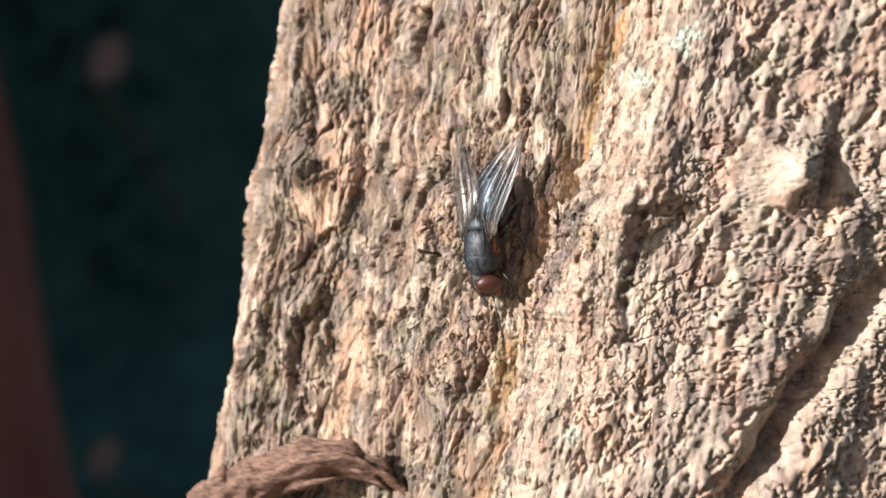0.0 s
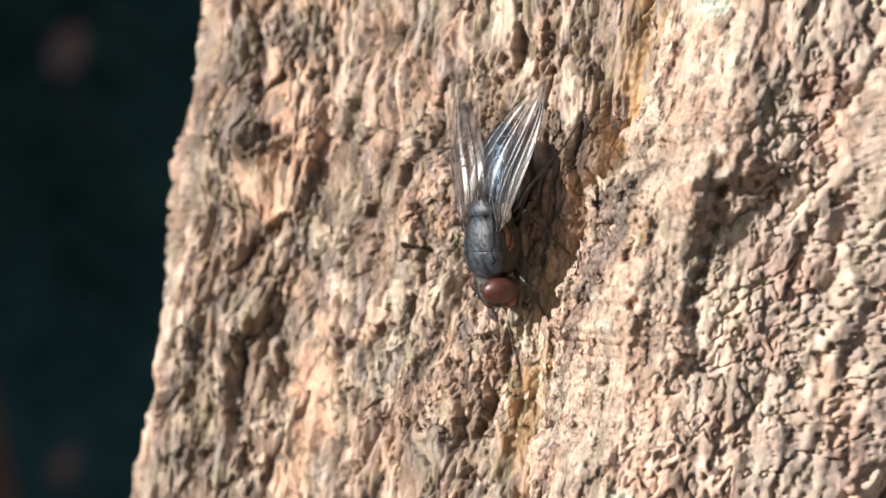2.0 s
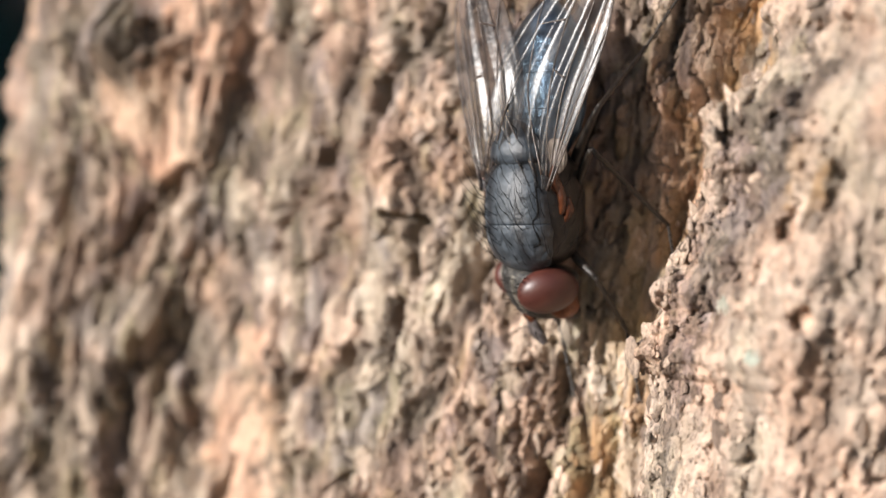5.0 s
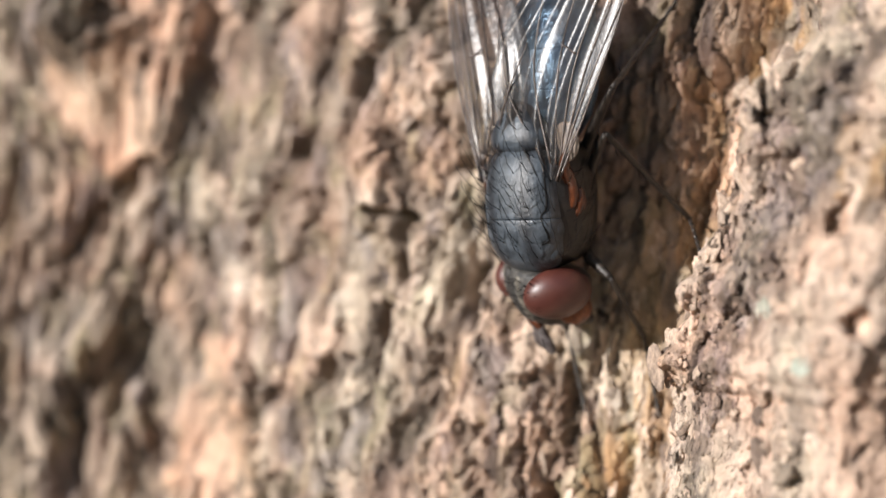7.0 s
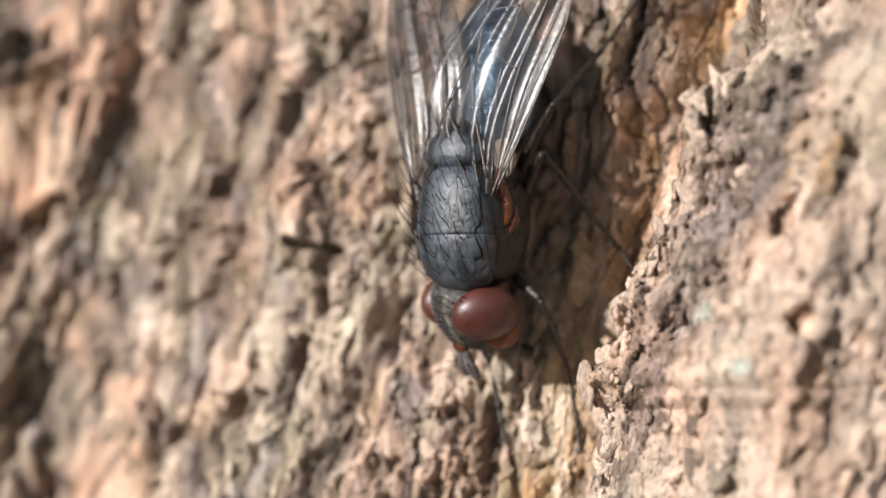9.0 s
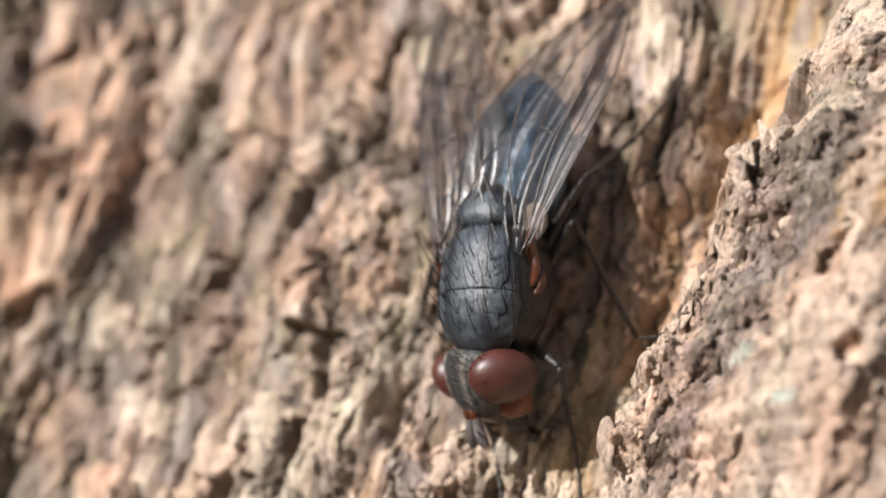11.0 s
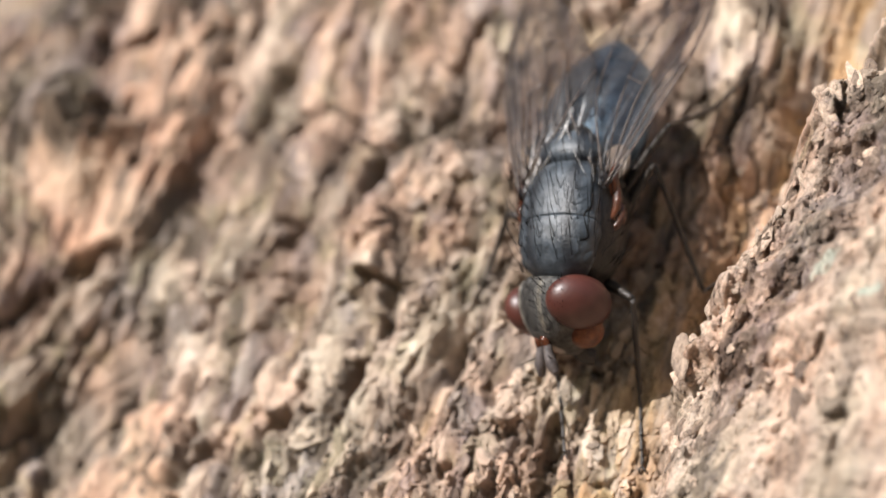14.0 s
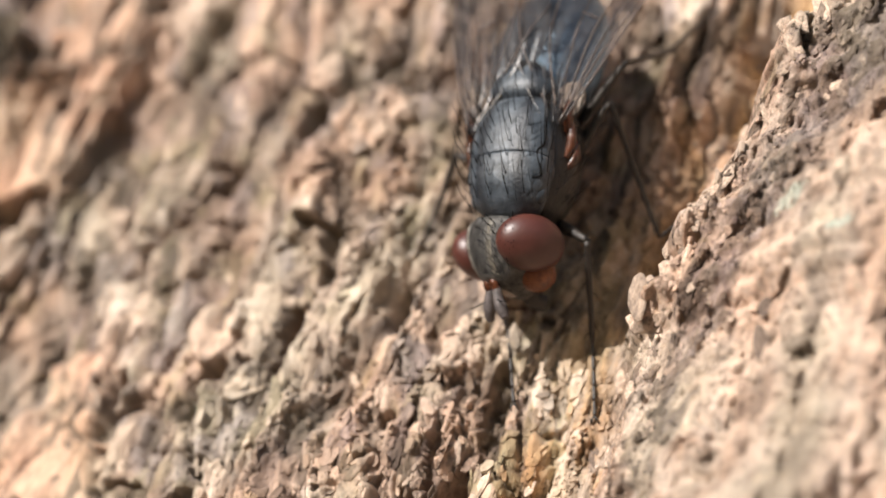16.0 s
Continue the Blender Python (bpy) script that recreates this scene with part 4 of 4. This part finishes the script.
    build_leg(fly, (-0.7, -0.2, -0.9), (-1.9, -1.6, -0.3), (-3.1, 0.6, -0.8), (-4.2, 1.3, -0.8))
    build_leg(fly, (0.7, -0.1, -0.9), (2.4, -0.9, -0.7), (3.4, 0.0, -1.4), (4.1, 0.8, -1.5))
    build_leg(fly, (-0.6, -0.9, -0.9), (-2.1, -2.7, -0.4), (-2.6, -4.4, -1.0), (-3.65, -6.1, -1.2))
    build_leg(fly, (0.6, -0.9, -0.9), (2.0, -2.6, -0.6), (2.5, -4.4, -1.3), (2.9, -5.7, -1.5))
    # bristles on the back
    big, small, side_hair = bristle_mesh(0.90, 0.011), bristle_mesh(0.42, 0.008), bristle_mesh(0.66, 0.011)
    rnd = random.Random(5)
    def dorsal(x, y):
        w = float(np.interp(-y, [-1.7, -1.5, -1.0, -0.4, 0.5, 1.1, 1.38, 1.55, 1.95, 2.35], [0.55, 0.88, 1.1, 1.17, 1.18, 1.05, 0.88, 0.82, 0.66, 0.3]))
        hgt = float(np.interp(-y, [-1.7, -1.5, -1.0, -0.4, 0.5, 1.1, 1.38, 1.55, 1.95, 2.35], [0.35, 0.50, 0.66, 0.70, 0.71, 0.64, 0.5, 0.5, 0.42, 0.2]))
        z0 = 0.60 - 0.16 * max(0.0, abs(y) - 0.9) if y > -1.4 else 0.58
        return z0 + hgt * max(0.0, 1 - abs(x / w) ** 2.3) ** (1 / 2.3)
    spots = [(x * s, y) for s in (-1, 1) for x in (0.22, 0.62, 1.0) for y in (1.35, 0.95, 0.55, 0.15, -0.3, -0.75, -1.15)]
    spots += [(x * s, y) for s in (-1, 1) for x, y in ((0.25, -1.75), (0.55, -1.7), (0.3, -2.15), (1.08, 0.8), (1.12, 0.2), (1.10, -0.5))]
    for i, (x, y) in enumerate(spots):
        b = new("bristle", big)
        b.parent = fly
        b.matrix_local = pose(x * MM, y * MM, (dorsal(x, y) - 0.02) * MM, rnd.uniform(-8, 10), x * 22, rnd.uniform(-9, 9))
    for i in range(50):
        y, x = rnd.uniform(-1.2, 1.55), rnd.uniform(-1.05, 1.05)
        b = new("hair", small)
        b.parent = fly
        b.matrix_local = pose(x * MM, y * MM, (dorsal(x, y) - 0.01) * MM, rnd.uniform(-12, 12), x * 25, rnd.uniform(-15, 15))
    for i in range(84):
        s = rnd.choice((-1, 1))
        b = new("hair", side_hair if i % 2 else small)
        b.parent = fly
        b.matrix_local = pose(s * rnd.uniform(1.05, 1.16) * MM, rnd.uniform(-0.9, 1.3) * MM, rnd.uniform(-0.6, 0.5) * MM, rnd.uniform(-20, 20), s * 80, rnd.uniform(-20, 20))
    for i in range(44):
        x = rnd.uniform(-0.5, 0.5)
        y = rnd.uniform(1.85, 2.95)
        z = float(np.interp(y, [1.8, 2.2, 2.6, 3.0], [1.04, 1.04, 0.88, 0.44]))
        b = new("hair", small)
        b.parent = fly
        b.matrix_local = pose(x * MM, y * MM, z * MM, 150 + rnd.uniform(-15, 15), x * 60, rnd.uniform(-15, 15))
    return fly


build_fly()


# ---- the surroundings ----
def build_ground():
    n = 90
    g = np.sign(np.linspace(-1, 1, n)) * np.abs(np.linspace(-1, 1, n)) ** 3 * 60
    X, Y = np.meshgrid(g, g)
    Z = -0.5 + 0.03 * fbm(X * 1.5, Y * 1.5, 3, 5)
    o = grid_mesh("ground", np.stack([X, Y, Z], -1), {}, SOIL)
    tagged(o, "dark ground covered with leaf litter", "ground", kind="structure")


def leaf_mesh(bm, m, length, width):
    rows = []
    for t, w, z in ((0, 0.02, 0), (0.25, 0.8, 0.05), (0.55, 1.0, 0.07), (0.8, 0.6, 0.03), (1.0, 0.02, -0.05)):
        rows.append([bm.verts.new(m @ Vector((x * w * width / 2, t * length, z * length + abs(x) * 0.08 * length))) for x in (-1, 0, 1)])
    for a, b in zip(rows, rows[1:]):
        for k in (0, 1):
            bm.faces.new((a[k], a[k + 1], b[k + 1], b[k]))


def build_shrub(x0, x1, y0, y1, z0, z1, count, seed, label, size=1.0):
    rnd = random.Random(seed)
    shrub = tagged(new("shrub"), label, "shrub")
    bm = bmesh.new()
    stems = []
    for i in range(14 if z0 < 0 else 0):
        bx, by = rnd.uniform(x0, x1), rnd.uniform(y0, y1) + 0.35
        pts = [(bx, by, -0.52), (bx + rnd.uniform(-.05, .05), by + rnd.uniform(-.05, .05), z0 * 0.5), (bx + rnd.uniform(-.12, .12), by + rnd.uniform(-.1, .1), z1 * 0.9)]
        stems.append(smooth_path(pts, 6))
        part("stem", tube(stems[-1], list(np.linspace(0.009, 0.003, len(stems[-1]))), 7), TWIG, shrub)
    for i in range(count):
        p = Vector((rnd.uniform(x0, x1), rnd.uniform(y0, y1), rnd.uniform(z0, z1)))
        turn = (1.57 + rnd.uniform(-0.5, 0.4), rnd.uniform(-3.1, 3.1), rnd.uniform(-0.4, 0.4))
        if size > 1:
            turn = (rnd.uniform(-1.2, 0.6), rnd.uniform(-0.8, 0.8), rnd.uniform(0, 6.28))
        m = Matrix.Translation(p) @ Euler(turn).to_matrix().to_4x4()
        leaf_mesh(bm, m, size * rnd.uniform(0.022, 0.042), size * rnd.uniform(0.012, 0.022))
    X, Z = np.meshgrid(np.linspace(x0 - 0.6, x1 + 0.6, 60), np.linspace(z0 - 0.1, z1 + 0.3, 50))
    Y = y1 + 0.05 + 0.12 * fbm(X * 3, Z * 3, 4, seed)
    # a narrow shrub gets its sheet along the left, added to stop the sun
    if x1 - x0 < 0.6:
        Y, Z = np.meshgrid(np.linspace(y0 - 0.3, y1 + 0.4, 60), np.linspace(z0 - 0.1, z1 + 0.3, 50))
        X = x0 - 0.05 + 0.12 * fbm(Y * 3, Z * 3, 4, seed)
    core = grid_mesh("inner_foliage", np.stack([X, Y, Z], -1), {}, CORE)
    core.parent = shrub
    crown = part("crown", bm, LEAF, shrub)
    tagged(crown, kind="stuff")
    return shrub


def build_stem():
    stem = tagged(new("young_tree"), "shaded reddish-brown slender young tree behind the trunk", "tree")
    S, V = np.meshgrid(np.linspace(0.5 * math.pi, 2.5 * math.pi, 90), np.linspace(-0.6, 1.6, 260))
    r = 0.045 + 0.003 * fbm(S * 3, V * 12, 4, 9) - 0.004 * V
    P = np.stack([-0.1645 - 0.235 * V + r * np.cos(S), 0.34 + r * np.sin(S), V], -1)
    o = grid_mesh("young_trunk", P, {}, STEM)
    o.parent = stem


def build_dry_leaf(x, z, tilt, turn, length):
    bm = bmesh.new()
    for lift in (0.0, 0.0005):
        leaf_mesh(bm, pose(x, 1.0 + lift, z, tilt, 25, turn), length, 0.6 * length)
    leaf = mesh_object("dry_leaf", bm, DRYLEAF)
    tagged(leaf, "withered reddish-pink leaf caught among the dark foliage", "leaf")
    part("stalk", tube(smooth_path([(x, 1.0, z + 0.001), (x - 0.001, 1.1, z - 0.02), (x - 0.007, 1.32, z - 0.07)], 5), [0.0012] * 11, 6), TWIG, leaf)


def build_peel():
    """A flap of bark that curls away from the trunk."""
    peel = tagged(new("bark_flap"), "reddish-brown flap of bark curling off the trunk", "bark flap")
    rim = smooth_path([(-3.6, -24.5, -16.6), (-5.2, -26.0, -14.0), (-9.1, -27.0, -11.9), (-15.0, -24.0, -13.2), (-18.2, -21.5, -14.7), (-21.2, -19.0, -16.8)], 10)
    bm = bmesh.new()
    m = 20
    layers = []
    for k in (0, 1):
        g = []
        for i, p in enumerate(rim):
            t = i / (len(rim) - 1)
            row = []
            for j in range(m):
                u = j / (m - 1)
                rag = fbm(np.array([t * 9.0]), np.array([u * 3.0]), 3, 17)[0]
                q = p + Vector((0.4 * u, 3.0 * u * u - 1.0 * u, -3.2 * u * (0.5 + t)))
                q += Vector((0.3 * rag, -0.9 * rag + 0.7 * k, 0.9 * rag * (1 - u) - 0.25 * k))
                row.append(bm.verts.new(q * MM))
            g.append(row)
        layers.append(g)
    top, low = layers
    n = len(rim)
    for i in range(n - 1):
        for j in range(m - 1):
            bm.faces.new((top[i][j], top[i][j + 1], top[i + 1][j + 1], top[i + 1][j]))
            bm.faces.new((low[i][j], low[i + 1][j], low[i + 1][j + 1], low[i][j + 1]))
        for j in (0, m - 1):
            bm.faces.new((top[i][j], top[i + 1][j], low[i + 1][j], low[i][j]))
    for j in range(m - 1):
        for i in (0, n - 1):
            bm.faces.new((top[i][j], low[i][j], low[i][j + 1], top[i][j + 1]))
    bmesh.ops.recalc_face_normals(bm, faces=bm.faces)
    part("flap", bm, PEEL, peel)


build_peel()
build_ground()
build_stem()
build_shrub(-0.9, 0.6, 2.0, 2.12, -0.5, 1.1, 7000, 3, "dense dark green shrub in deep shade", 0.55)
build_dry_leaf(-0.2405, 0.065, 80, 10, 0.030)
build_dry_leaf(-0.238, -0.125, 70, -30, 0.022)
# stands out of view; added to keep sun off the foliage behind the trunk
build_shrub(-1.5, -1.0, 0.05, 2.2, -0.5, 2.0, 16000, 4, "unseen tall dark green shrub added to block the sun", 2.2)
# overhead and out of view; added to cut sky light on the background
build_shrub(-0.9, 0.7, 0.6, 2.0, 0.9, 1.4, 7000, 5, "unseen dark green foliage added overhead to block sky light", 2.0)
